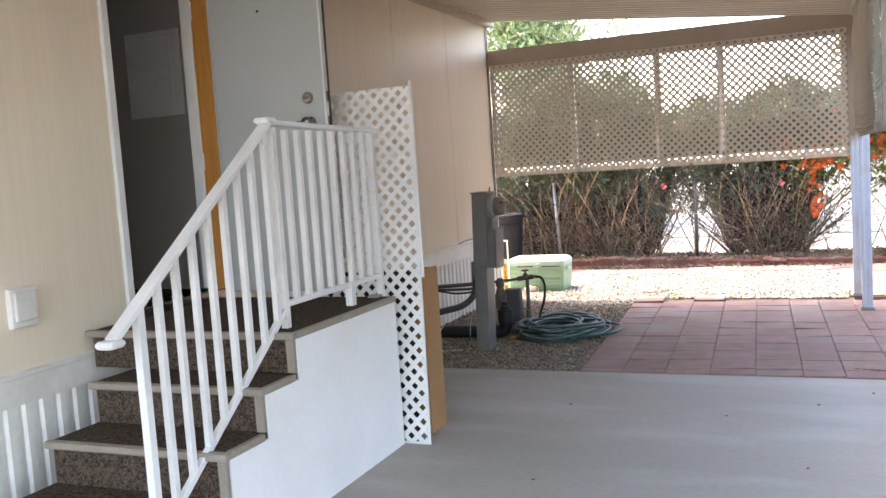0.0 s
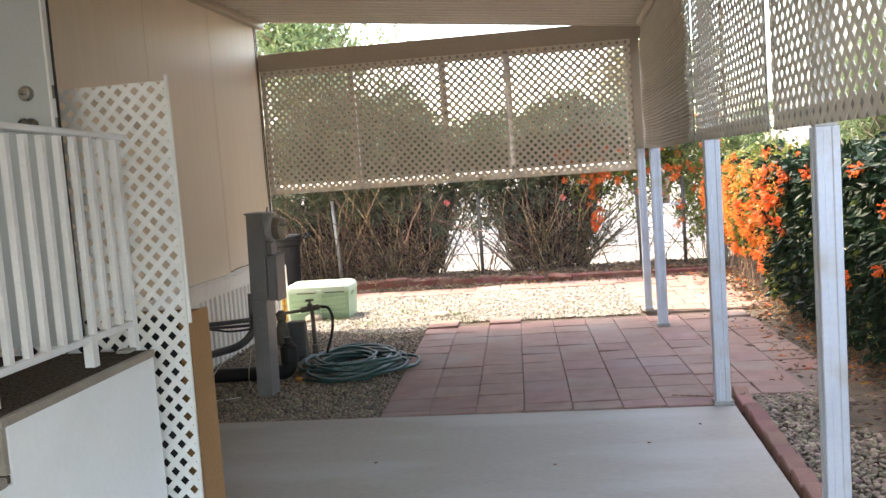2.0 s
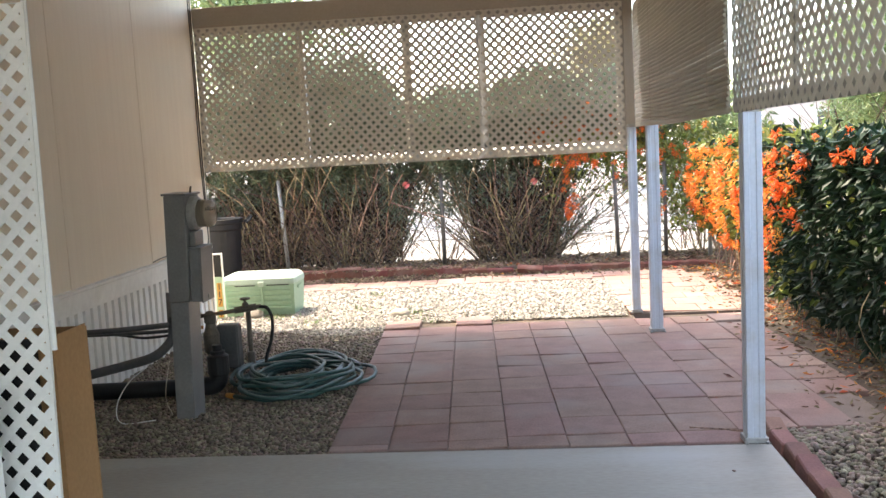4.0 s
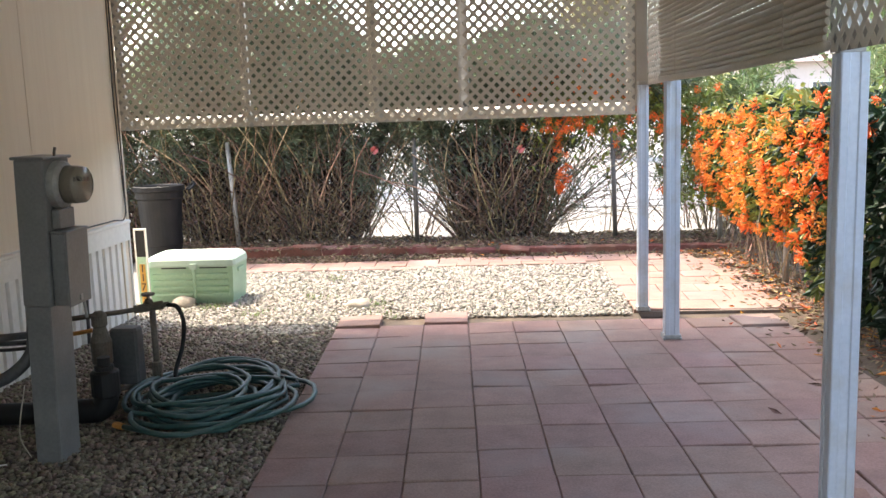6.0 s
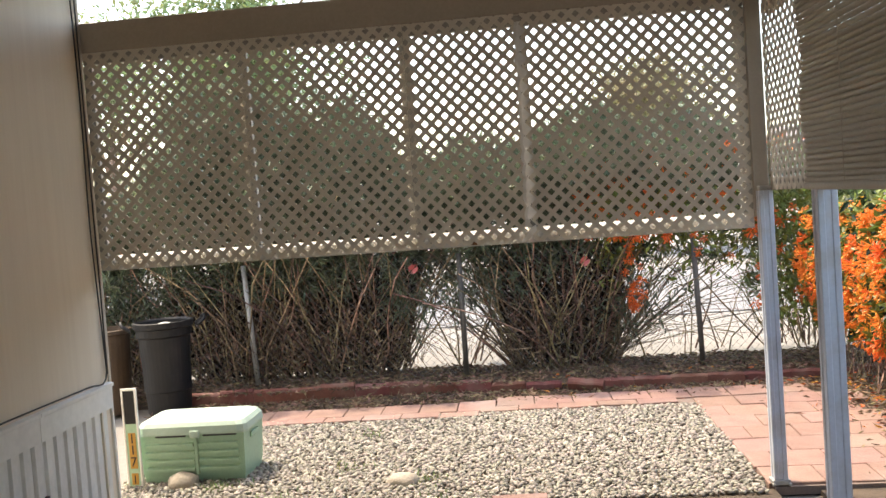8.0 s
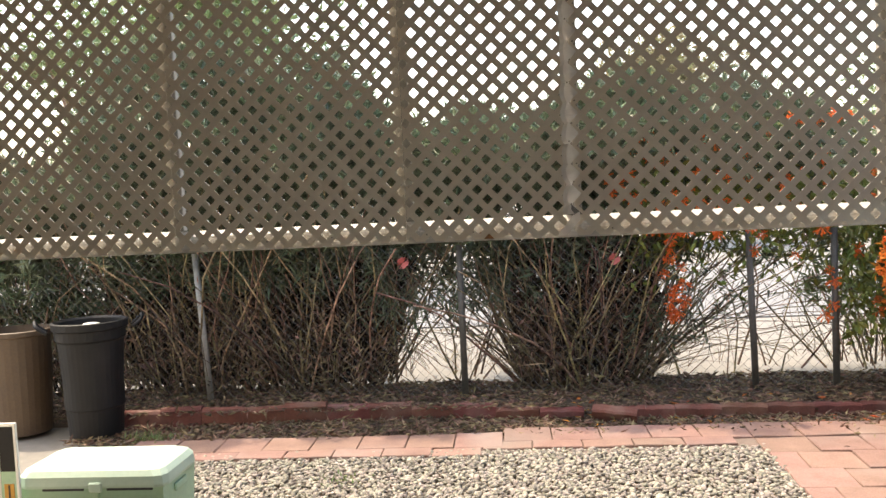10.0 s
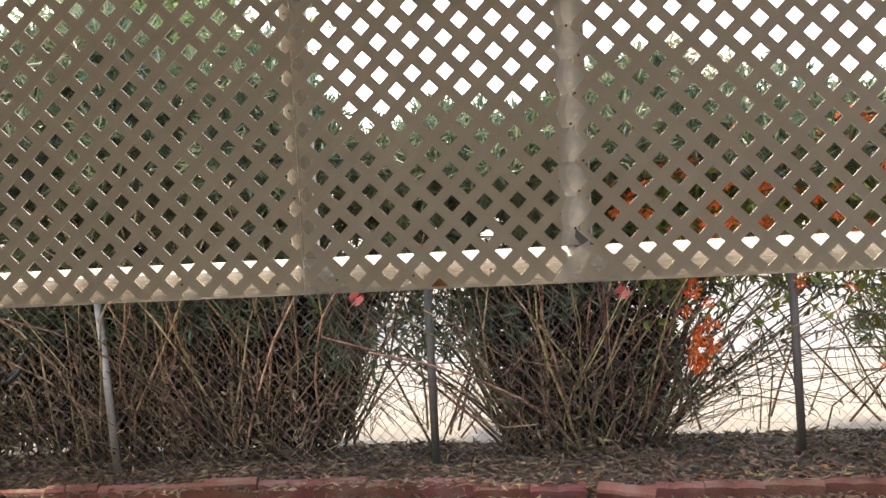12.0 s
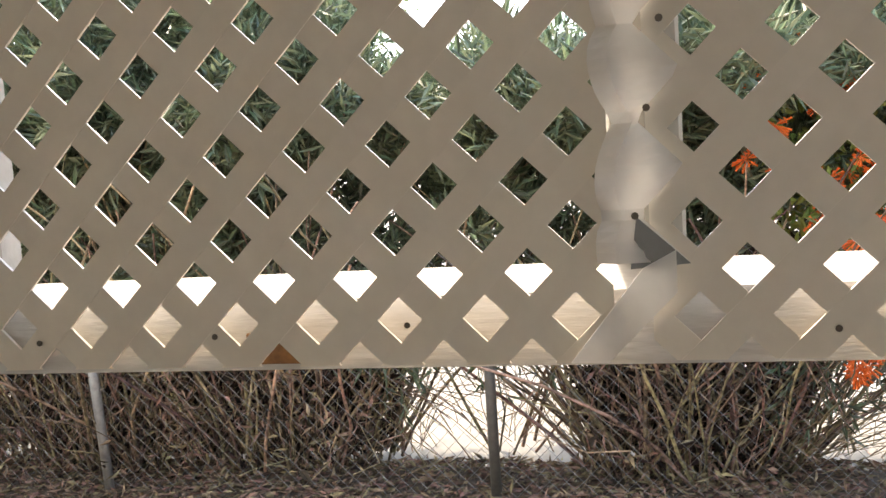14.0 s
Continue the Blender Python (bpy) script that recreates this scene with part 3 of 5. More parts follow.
def post(x, y, top, s=0.085):
    p = thing("carport_post", (x, y, 0), "white painted square aluminium carport post with grooves", "post", "carport posts")
    h, gr = s / 2, 0.010
    out = []
    for (ax, ay), (bx, by) in (((-h, -h), (h, -h)), ((h, -h), (h, h)), ((h, h), (-h, h)), ((-h, h), (-h, -h))):
        dx, dy = (bx - ax) / s, (by - ay) / s
        nx_, ny_ = -dy, dx
        for t, d in ((0.004, 0), (0.30 * s, 0), (0.30 * s + 0.004, gr * 0.5), (0.70 * s - 0.004, gr * 0.5), (0.70 * s, 0), (s - 0.004, 0)):
            out.append((ax + dx * t + nx_ * d, ay + dy * t + ny_ * d))
    part("shaft", Geo().rings([[(x + a, y + b, z) for a, b in out] for z in (0.0, min(top, 1.535))]), POST, p)
    part("upper_board", Geo().box(x - h + 0.004, x + h - 0.004, y - 0.02, y + 0.028, 1.536, top, 0.003), BOARD, p, "tan painted upper board")
    part("base_bracket", Geo().box(x - h - 0.012, x + h + 0.012, y - h - 0.004, y + h + 0.004, 0.0, 0.028, 0.004), GALV, p, "galvanised base bracket")
    for sx in (-1, 1):
        part("bolt", Geo().lathe([(0.009, 0), (0.009, 0.012), (0.005, 0.014)], (x + sx * (h + 0.006), y - h - 0.008, 0.0), 6), GALV, p)
    return p


for x, y in ((1.088, 4.20), (0.985, 6.09), (0.912, 8.61), (0.955, 1.34), (0.955, -1.02)):
    post(x, y, 2.52)
corner = post(0.862, 9.40, 1.56, 0.07)
part("corner_board", Geo().box(0.824, 0.902, 9.452, 9.492, 1.40, 2.56, 0.003), BEAMM, corner, "tan painted corner board")

# ---- roll-down blind ----
blind = thing("window_blind", (0.865, 7.3, 1.53), "tan pleated vinyl roll-down blind hanging between posts", "blind")
BZ0, BZ1, BY0, BY1 = 1.53, 2.56, 5.93, 8.63
ns = 42
for k in range(ns):
    z0 = BZ0 + 0.03 + (BZ1 - BZ0 - 0.03) * k / ns
    dz = (BZ1 - BZ0 - 0.03) / ns
    g = Geo()
    rings = []
    for j in range(13):
        y = BY0 + (BY1 - BY0) * j / 12
        bow = 0.004 * math.sin(j * 0.9 + 0.3) + 0.008 * math.sin(k * 0.35)
        sag = -0.012 * math.sin(math.pi * j / 12)
        rings.append([(0.848 + bow + dx, y, z0 + sag + dz * f) for dx, f in ((0.006, 0.0), (-0.004, 0.25), (-0.007, 0.5), (-0.004, 0.78), (0.006, 1.0), (0.008, 0.5))])
    g.rings(rings)
    part("slat", g, BLIND, blind)
part("bottom_bar", Geo().tube([(0.848, BY0 - 0.02, BZ0 + 0.018), (0.848, (BY0 + BY1) / 2, BZ0 + 0.004), (0.848, BY1, BZ0 + 0.018)], 0.016, 8), BLIND, blind, smooth=True)
part("roller", Geo().tube([(0.848, BY0 - 0.02, 2.59), (0.848, BY1, 2.59)], 0.03, 10), BLIND, blind, smooth=True)
for y in (BY0 + 0.35, BY1 - 0.5):
    part("cord", Geo().tube([(0.836, y, BZ1), (0.836, y, BZ0 + 0.03)], 0.0018, 4), SIDING_TRIM, blind)

# ---- entry stairs ----
STX, SLX = -1.60, -2.52          # outer face and inner end of the treads
PZ, PY0, PY1 = 0.82, 3.255, 4.30
stairs = thing("entry_stairs", (-2.05, 3.6, 0), "brown carpeted entry stairs and landing with white plywood side", "stairs")
tr = [(PZ, PY0, PY1), (0.640, 2.990, 3.255), (0.455, 2.715, 2.990), (0.270, 2.445, 2.715)]
for k, (z, y0, y1) in enumerate(tr):
    low = tr[k + 1][0] if k + 1 < len(tr) else 0.0
    xin = SLX if k else WX + 0.02
    step = part("step", Geo().box(xin + 0.015, STX - 0.006, y0 + 0.035, y1 + (0.03 if k else 0), z - 0.028, z - 0.003), CARPET, stairs)
    part("riser", Geo().box(xin + 0.03, STX - 0.045, y0 + 0.02, y0 + 0.034, low, z - 0.028), CARPET, step)
    part("nosing", Geo().box(xin, STX + 0.008, y0 - 0.006, y0 + 0.036, z - 0.030, z, 0.006), NOSING, step, "worn beige metal nosing")
    part("edge_trim", Geo().box(STX - 0.022, STX + 0.006, y0 + 0.037, y1 - 0.0, z - 0.030, z, 0.004), NOSING, step)
    part("riser_trim", Geo().box(STX - 0.044, STX - 0.006, y0 + 0.012, y0 + 0.033, low, z - 0.031), NOSING, step)
g = Geo()
prof = [(2.482, 0.0), (2.482, 0.238), (2.755, 0.238), (2.755, 0.423), (3.027, 0.423), (3.027, 0.608), (3.292, 0.608), (3.292, 0.788), (PY1 - 0.005, 0.788), (PY1 - 0.005, 0.0)]
g.rings([[(x, y, z) for y, z in prof] for x in (STX - 0.016, STX - 0.002)])
part("side_panel", g, PANEL, stairs, "white painted plywood side panel")
part("back_panel", Geo().box(WX + 0.02, STX - 0.02, PY1 - 0.02, PY1 - 0.006, 0, 0.788), PANEL, stairs)
g = Geo()
g.rings([[(x, y, z) for y, z in prof] for x in (SLX + 0.01, SLX + 0.024)])
part("inner_panel", g, NOSING, stairs)

# railing
RX = -1.70
rail = thing("stair_railing", (RX, 3.3, 0.3), "white painted metal stair railing with square balusters", "railing")


def bar(parent, name, a, b, w, h, material=WHITE):
    a, b = Vector(a), Vector(b)
    d = (b - a).normalized()
    s = Vector((1, 0, 0))
    u = s.cross(d).normalized()
    c = 0.003
    ring = [(-w + c, -h), (w - c, -h), (w, -h + c), (w, h - c), (w - c, h), (-w + c, h), (-w, h - c), (-w, -h + c)]
    return part(name, Geo().rings([[p + s * i + u * j for i, j in ring] for p in (a, b)]), material, parent)


A, B, C = (RX, 2.30, 0.985), (RX, 3.345, 1.74), (RX, 4.40, 1.715)
bar(rail, "top_rail", A, B, 0.026, 0.012)
bar(rail, "top_rail", B, C, 0.026, 0.011)
for p, e in ((A, (0, -0.02, -0.012)), (B, (0, -0.004, 0.008))):
    part("end_cap", Geo().box(p[0] - 0.038, p[0] + 0.038, p[1] - 0.05, p[1] + 0.03, p[2] - 0.013 + e[2], p[2] + 0.013 + e[2], 0.009), WHITE, rail)
bar(rail, "bottom_rail", (RX, 2.42, 0.215), (RX, 3.365, 0.900), 0.014, 0.014)
bar(rail, "bottom_rail", (RX, 3.365, 0.930), (RX, 4.33, 0.930), 0.014, 0.014)


def baluster(y, z0, z1, w=0.0125, name="baluster"):
    part(name, Geo().box(RX - w, RX + w, y - w, y + w, z0, z1), WHITE, rail)


for k in range(9):
    y = 2.435 + k * 0.109
    ztop = A[2] + (y - A[1]) * (B[2] - A[2]) / (B[1] - A[1]) - 0.012
    zlow = 0.215 + (y - 2.42) * 0.685 / 0.945
    baluster(y, 0.272 if k == 0 else max(zlow, 0.28), ztop, 0.016 if k == 0 else 0.0125, "newel" if k == 0 else "baluster")
baluster(3.375, PZ + 0.002, 1.72, 0.016, "newel")
for k in range(8):
    y = 3.375 + (k + 1) * 0.107
    baluster(y, 0.930, 1.71)
baluster(4.335, PZ - 0.03, 1.705, 0.016, "newel")
part("foot", Geo().box(RX - 0.02, RX + 0.02, 3.97, 4.01, PZ + 0.001, 0.94), WHITE, rail)
part("foot", Geo().box(RX - 0.03, RX + 0.03, 4.225, 4.295, PZ, PZ + 0.012, 0.004), GALV, rail)

# ---- doorway ----
frame_ob = solid("door_1", Geo().box(WX - 0.13, WX + 0.018, DY0 - 0.05, DY0, DZ0, DZ1 + 0.05, 0.004).box(WX - 0.13, WX + 0.018, DY0 - 0.05, DY1 + 0.05, DZ1, DZ1 + 0.05, 0.004), WHITE, "white metal door frame of an open entry doorway", "door frame", "structure")
part("hinge_jamb", Geo().box(WX - 0.125, WX - 0.052, DY1 - 0.045, DY1 + 0.045, DZ0, DZ1, 0.004), WHITE, frame_ob)
part("threshold", Geo().box(WX - 0.13, WX + 0.03, DY0, DY1, 0.80, DZ0, 0.005), CHROME, frame_ob)
part("wood_jamb", Geo().box(WX - 0.0515, WX + 0.09, DY1 - 0.035, DY1 + 0.045, DZ0, DZ1, 0.003), WOOD, frame_ob, "bare orange stained wood edge")
leaf = thing("entry_door", (-2.33, 4.36, PZ + 0.02), "white metal entry door standing wide open, lock at the outer edge", "door")
lx0, lx1, ly = WX + 0.118, -1.965, 4.335
part("door_leaf", Geo().box(lx0, lx1, ly, ly + 0.042, PZ + 0.025, 2.84, 0.003), DOORW, leaf)
part("edge_strip", Geo().box(lx1 + 0.0005, lx1 + 0.012, ly - 0.003, ly + 0.045, PZ + 0.025, 2.84, 0.002), WHITE, leaf)
part("edge_strip", Geo().box(lx0 - 0.014, lx0 - 0.0005, ly - 0.004, ly + 0.045, PZ + 0.025, 2.84, 0.002), DOORW, leaf)
part("weather_seal", Geo().box(lx1 + 0.0125, lx1 + 0.018, ly + 0.030, ly + 0.043, PZ + 0.03, 2.83), CABLE, leaf)
b = part("deadbolt", Geo().lathe([(0.033, 0.0), (0.033, -0.012), (0.026, -0.022), (0.006, -0.023)], (-2.062, ly, 1.925), 20, "y"), CHROME, leaf, smooth=False)
part("thumb_turn", Geo().box(-2.074, -2.05, ly - 0.042, ly - 0.022, 1.919, 1.931, 0.003), CHROME, b)
b = part("door_handle", Geo().lathe([(0.032, 0.0), (0.032, -0.008), (0.015, -0.014), (0.012, -0.035), (0.026, -0.045), (0.03, -0.06), (0.02, -0.072), (0.004, -0.075)], (-2.055, ly, 1.79), 20, "y"), CHROME, leaf, smooth=True)
part("lever", Geo().tube([(-2.055, ly - 0.055, 1.79), (-2.10, ly - 0.055, 1.792), (-2.155, ly - 0.048, 1.786)], 0.009, 8), CHROME, b, smooth=True)
for z in (1.925, 1.79):
    part("latch_plate", Geo().box(lx1 + 0.012, lx1 + 0.0145, ly + 0.008, ly + 0.032, z - 0.028, z + 0.028), CHROME, leaf)
part("peephole", Geo().lathe([(0.008, 0.0), (0.008, -0.003), (0.002, -0.003)], (-2.347, ly, 2.431), 10, "y"), INK, leaf)
for z in (1.15, 1.62, 2.5):
    part("hinge", Geo().tube([(WX - 0.045, DY1 - 0.045, z - 0.05), (WX - 0.045, DY1 - 0.045, z + 0.05)], 0.009, 8), WHITE, leaf)

# breaker panel on the room wall
bp_ = thing("breaker_panel", (-3.48, 4.795, 2.0), "flush white electrical breaker panel on an interior wall", "electrical panel")
part("cover", Geo().box(-3.70, -3.26, 4.787, 4.7995, 1.95, 2.50, 0.004), WHITE, bp_)
d_ = part("panel_door", Geo().box(-3.63, -3.33, 4.778, 4.7865, 2.01, 2.455, 0.003), WHITE, bp_)
part("latch", Geo().box(-3.395, -3.36, 4.772, 4.778, 2.215, 2.245, 0.002), SKIRT, d_)

# outdoor outlet cover
oc = thing("outlet_cover", (WX + 0.02, 2.9, 0.99), "white weatherproof outdoor outlet cover on the tan wall", "outlet")
part("back_box", Geo().box(WX, WX + 0.03, 2.835, 2.985, 0.905, 1.085, 0.005), SKIRT, oc)
part("flap", Geo().box(WX + 0.0305, WX + 0.045, 2.85, 2.97, 0.935, 1.07, 0.006), SKIRT, oc)
part("lip", Geo().box(WX + 0.0305, WX + 0.052, 2.845, 2.975, 1.0705, 1.078, 0.002), SKIRT, oc)

# ---- lattice guard at the end of the landing ----
gl = thing("lattice_guard", (-1.8, 4.42, 0), "tall white vinyl lattice sheet standing behind the landing", "screen")
gp_ = part("lattice_panel", Geo().box(-2.472, -1.565, 4.588, 4.592, 1.957, 1.960), WLATTICE, gl)
strips(gp_, 0.92, 1.955, lambda u, v, d: (-2.372 + u - 0.053 * v, 4.308 + 0.142 * v + d, 0.004 + v), WLATTICE, pitch=0.0768, strip=0.0255)
part("edge_strip", Geo().rings([[(-1.464 - 0.053 * v + a, 4.306 + 0.142 * v + b_, v) for a, b_ in ((0, 0), (0.012, 0), (0.012, 0.012), (0, 0.012))] for v in (0.0, 1.957)]), WLATTICE, gl)
part("edge_strip", Geo().box(-2.377, -1.465, 4.303, 4.307, 0.001, 0.014), WLATTICE, gl)
part("corner_post", Geo().tube([(-1.492, 4.447, 0.9), (-1.562, 4.600, 1.985)], 0.009, 6), WLATTICE, gl)

# cardboard box
cb = thing("cardboard_box", (-1.6, 4.7, 0), "tall open brown cardboard box behind the lattice", "box")
X0, X1, Y0, Y1, H = -1.90, -1.515, 4.485, 4.70, 0.935
part("side", Geo().box(X0, X1, Y0, Y0 + 0.006, 0, H), CARD, cb)
part("side", Geo().box(X0, X1, Y1 - 0.006, Y1, 0, H - 0.01), CARD, cb)
part("side", Geo().box(X0, X0 + 0.006, Y0 + 0.007, Y1 - 0.007, 0, H), CARD, cb)
part("side", Geo().box(X1 - 0.006, X1, Y0 + 0.007, Y1 - 0.007, 0, H), CARD, cb)
part("bottom", Geo().box(X0 + 0.007, X1 - 0.007, Y0 + 0.007, Y1 - 0.007, 0.0, 0.008), CARD, cb)

# added black sheet between landing and carton, standing for the darkness behind the lattice
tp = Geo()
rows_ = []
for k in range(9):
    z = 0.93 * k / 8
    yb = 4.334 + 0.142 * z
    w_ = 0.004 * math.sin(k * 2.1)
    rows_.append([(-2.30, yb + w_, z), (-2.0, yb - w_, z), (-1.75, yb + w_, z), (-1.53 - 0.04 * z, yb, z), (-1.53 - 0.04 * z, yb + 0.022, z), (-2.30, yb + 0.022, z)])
tarp = solid("folded_tarp", tp.rings(rows_), BLACK, "black sheet added to darken the holes of the lower lattice", "tarp")

# ---- electric meter pedestal ----
mp_ = thing("meter_pedestal", (-2.0050, 6.805, 0), "dark grey metal electric meter pedestal with round glass meter", "electric meter")
PEDESTAL_LEAN = Matrix.Translation((-2.0050, 6.805, 0)) @ Matrix.Rotation(0.030, 4, "Y")
part("column", Geo().box(-2.0650, -1.9600, 6.705, 6.885, -0.03, 0.665, 0.004), METER, mp_)
part("upper_housing", Geo().box(-2.0700, -1.9500, 6.700, 6.920, 0.666, 1.262, 0.004), METER, mp_)
part("cap", Geo().box(-2.0800, -1.9400, 6.690, 6.930, 1.2625, 1.275, 0.003), METER, mp_)
bb = part("breaker_box", Geo().box(-1.9495, -1.8850, 6.720, 6.895, 0.665, 0.965, 0.006), METER, mp_, "projecting breaker box with hinged lid")
part("lid", Geo().box(-1.8845, -1.8770, 6.713, 6.902, 0.66, 0.972, 0.003), METER, bb)
part("lid_hood", Geo().box(-1.9495, -1.8730, 6.709, 6.906, 0.9655, 0.975, 0.003), METER, bb)
part("latch", Geo().box(-1.8770, -1.8700, 6.795, 6.815, 0.675, 0.70, 0.002), GALV, bb)
part("hub", Geo().box(-1.9495, -1.9150, 6.745, 6.875, 0.98, 1.06, 0.004), METER, mp_)
part("socket_ring", Geo().lathe([(0.098, 0.0), (0.098, 0.03), (0.088, 0.042), (0.082, 0.045)], (-1.9495, 6.810, 1.158), 28, "x"), GALV, mp_, smooth=False)
me_ = part("meter", Geo().lathe([(0.078, 0.0455), (0.078, 0.09), (0.073, 0.118), (0.060, 0.127), (0.005, 0.128)], (-1.9495, 6.810, 1.158), 28, "x"), GLASS, mp_, "round glass meter dome", smooth=True)
part("dial", Geo().lathe([(0.070, 0.048), (0.070, 0.085), (0.066, 0.09), (0.004, 0.09)], (-1.9495, 6.810, 1.158), 24, "x"), NOSING, me_)
for k in range(4):
    part("dial_mark", Geo().box(-1.8592, -1.8575, 6.770 + k * 0.022, 6.784 + k * 0.022, 1.17, 1.186), INK, me_)
part("lock_tab", Geo().tube([(-1.9550, 6.810, 1.262), (-1.9530, 6.810, 1.29), (-1.9510, 6.815, 1.31)], 0.006, 6), PIPE, mp_)
part("side_cover", Geo().rings([[(x, 6.845, 0.42), (x, 6.975, 0.42), (x, 6.925, 0.66), (x, 6.845, 0.70)] for x in (-2.1450, -2.0705)]), METER, mp_, "sloping grey side cover")
mp_.matrix_basis = PEDESTAL_LEAN   # it leans a little away from the house


def arc(points, n=6):
    """A smooth line through the points."""
    p = [Vector(q) for q in points]
    p = [p[0] * 2 - p[1]] + p + [p[-1] * 2 - p[-2]]
    out = []
    for i in range(1, len(p) - 2):
        for k in range(n):
            t = k / n
            a, b_, c, d = p[i - 1], p[i], p[i + 1], p[i + 2]
            out.append(0.5 * ((2 * b_) + (c - a) * t + (2 * a - 5 * b_ + 4 * c - d) * t * t + (3 * b_ - a - 3 * c + d) * t ** 3))
    return out + [p[-2]]


# conduits from the pedestal to the house
for label, pts, r in (("thick bent grey conduit between pedestal and house", [(-2.085, 6.82, 0.56), (-2.08, 6.77, 0.45), (-2.17, 6.73, 0.36), (-2.34, 6.72, 0.312), (-2.53, 6.72, 0.27), (-2.81, 6.72, 0.21)], 0.027),
                      ("straight grey conduit between pedestal and house", [(-2.07, 6.80, 0.525), (-2.4, 6.74, 0.512), (-2.81, 6.70, 0.505)], 0.016),
                      ("thin grey conduit between pedestal and house", [(-2.07, 6.88, 0.475), (-2.3, 6.87, 0.468), (-2.81, 6.88, 0.46)], 0.011),
                      ("black cable between pedestal and house", [(-2.07, 6.90, 0.45), (-2.3, 6.93, 0.425), (-2.45, 6.95, 0.44), (-2.81, 7.05, 0.46)], 0.008)):
    tagged(new("conduit", Geo().tube(arc(pts), r, 10).mesh("conduit", CABLE if "black" in label else CONDUIT, True)), label, "conduit", "pedestal conduits")
g = Geo().tube(arc([(-2.085, 6.70, 0.02), (-2.10, 6.66, 0.14), (-2.07, 6.68, 0.34)]), 0.0025, 5)
tagged(new("wire", g.mesh("wire", SIDING_TRIM, True)), "thin pale wire hanging beside the pedestal", "wire")
g = Geo().tube(arc([(-2.17, 6.66, 0.005), (-2.35, 6.62, 0.004), (-2.38, 6.64, 0.10), (-2.32, 6.68, 0.22), (-2.22, 6.72, 0.30)]), 0.003, 5)
tagged(new("wire", g.mesh("wire", SKIRT, True)), "loose white wire looping over the gravel", "wire")

# drain pipe and clean-out
dr = thing("drain_pipe", (-2.3, 7.25, 0), "black plastic drain pipe with upright clean-out", "pipe")
part("pipe", Geo().tube([(-2.83, 7.12, 0.055), (-2.10, 7.20, 0.05)], 0.052, 14), BLACK, dr, smooth=True)
part("elbow", Geo().tube(arc([(-2.12, 7.20, 0.05), (-2.02, 7.21, 0.055), (-1.985, 7.215, 0.10), (-1.98, 7.215, 0.17)]), 0.058, 14), BLACK, dr, smooth=True)
part("collar", Geo().lathe([(0.06, 0.12), (0.066, 0.13), (0.066, 0.24), (0.05, 0.25)], (-1.98, 7.215, 0), 18), BLACK, dr)
part("clean_out", Geo().lathe([(0.045, 0.24), (0.045, 0.27), (0.03, 0.275), (0.03, 0.31)], (-1.98, 7.215, 0), 16), BLACK, dr)

# water riser
wr = thing("water_riser", (-1.9800, 7.5, 0), "rusty water riser with valves, tap and pressure regulator", "water pipe")
part("riser", Geo().tube([(-1.9050, 7.66, -0.02), (-1.9080, 7.66, 0.46)], 0.017, 10), PIPE, wr, smooth=True)
part("coupling", Geo().lathe([(0.026, 0.05), (0.026, 0.16), (0.018, 0.165)], (-1.9060, 7.66, 0), 12), PIPE, wr)
part("cross_pipe", Geo().tube([(-2.3000, 7.52, 0.425), (-2.0600, 7.60, 0.44), (-1.8200, 7.67, 0.465)], 0.013, 10), PIPE, wr, smooth=True)
part("tee", Geo().tube([(-1.9900, 7.63, 0.447), (-1.8500, 7.665, 0.462)], 0.022, 10), PIPE, wr)
v_ = part("valve", Geo().lathe([(0.02, 0.46), (0.026, 0.475), (0.02, 0.49), (0.009, 0.50), (0.009, 0.53)], (-1.9200, 7.65, 0), 12), PIPE, wr)
part("valve_wheel", Geo().lathe([(0.032, 0.515), (0.036, 0.521), (0.032, 0.527)], (-1.9200, 7.65, 0), 12), PIPE, v_)
part("regulator", Geo().lathe([(0.03, 0.20), (0.05, 0.22), (0.052, 0.33), (0.04, 0.36), (0.03, 0.40), (0.038, 0.41), (0.038, 0.46), (0.02, 0.48)], (-2.0950, 7.45, 0), 18), PIPE, wr)
part("down_pipe", Geo().tube([(-2.0950, 7.45, 0.0), (-2.0950, 7.45, 0.22)], 0.02, 10), PIPE, wr)
part("hung_sleeve", Geo().box(-2.085, -1.945, 7.52, 7.615, 0.08, 0.37, 0.012), CONDUIT, wr, "black plastic sleeve over the pipes")
part("handle", Geo().tube([(-2.1800, 7.50, 0.44), (-2.1850, 7.49, 0.58)], 0.008, 8), GALV, wr)
part("low_pipe", Geo().tube([(-2.0800, 7.46, 0.06), (-1.9100, 7.66, 0.065)], 0.012, 8), PIPE, wr)
part("brass_fitting", Geo().tube([(-2.3300, 7.52, 0.34), (-2.1800, 7.55, 0.36)], 0.011, 8), WOOD, wr)
g = Geo().tube(arc([(-1.8300, 7.665, 0.462), (-1.7750, 7.66, 0.45), (-1.7450, 7.655, 0.37), (-1.7600, 7.65, 0.24), (-1.7950, 7.62, 0.11), (-1.7600, 7.57, 0.03)]), 0.0115, 10)
tagged(new("tap_hose", g.mesh("tap_hose", BLACK, True)), "short black hose curving down from the tap", "hose")

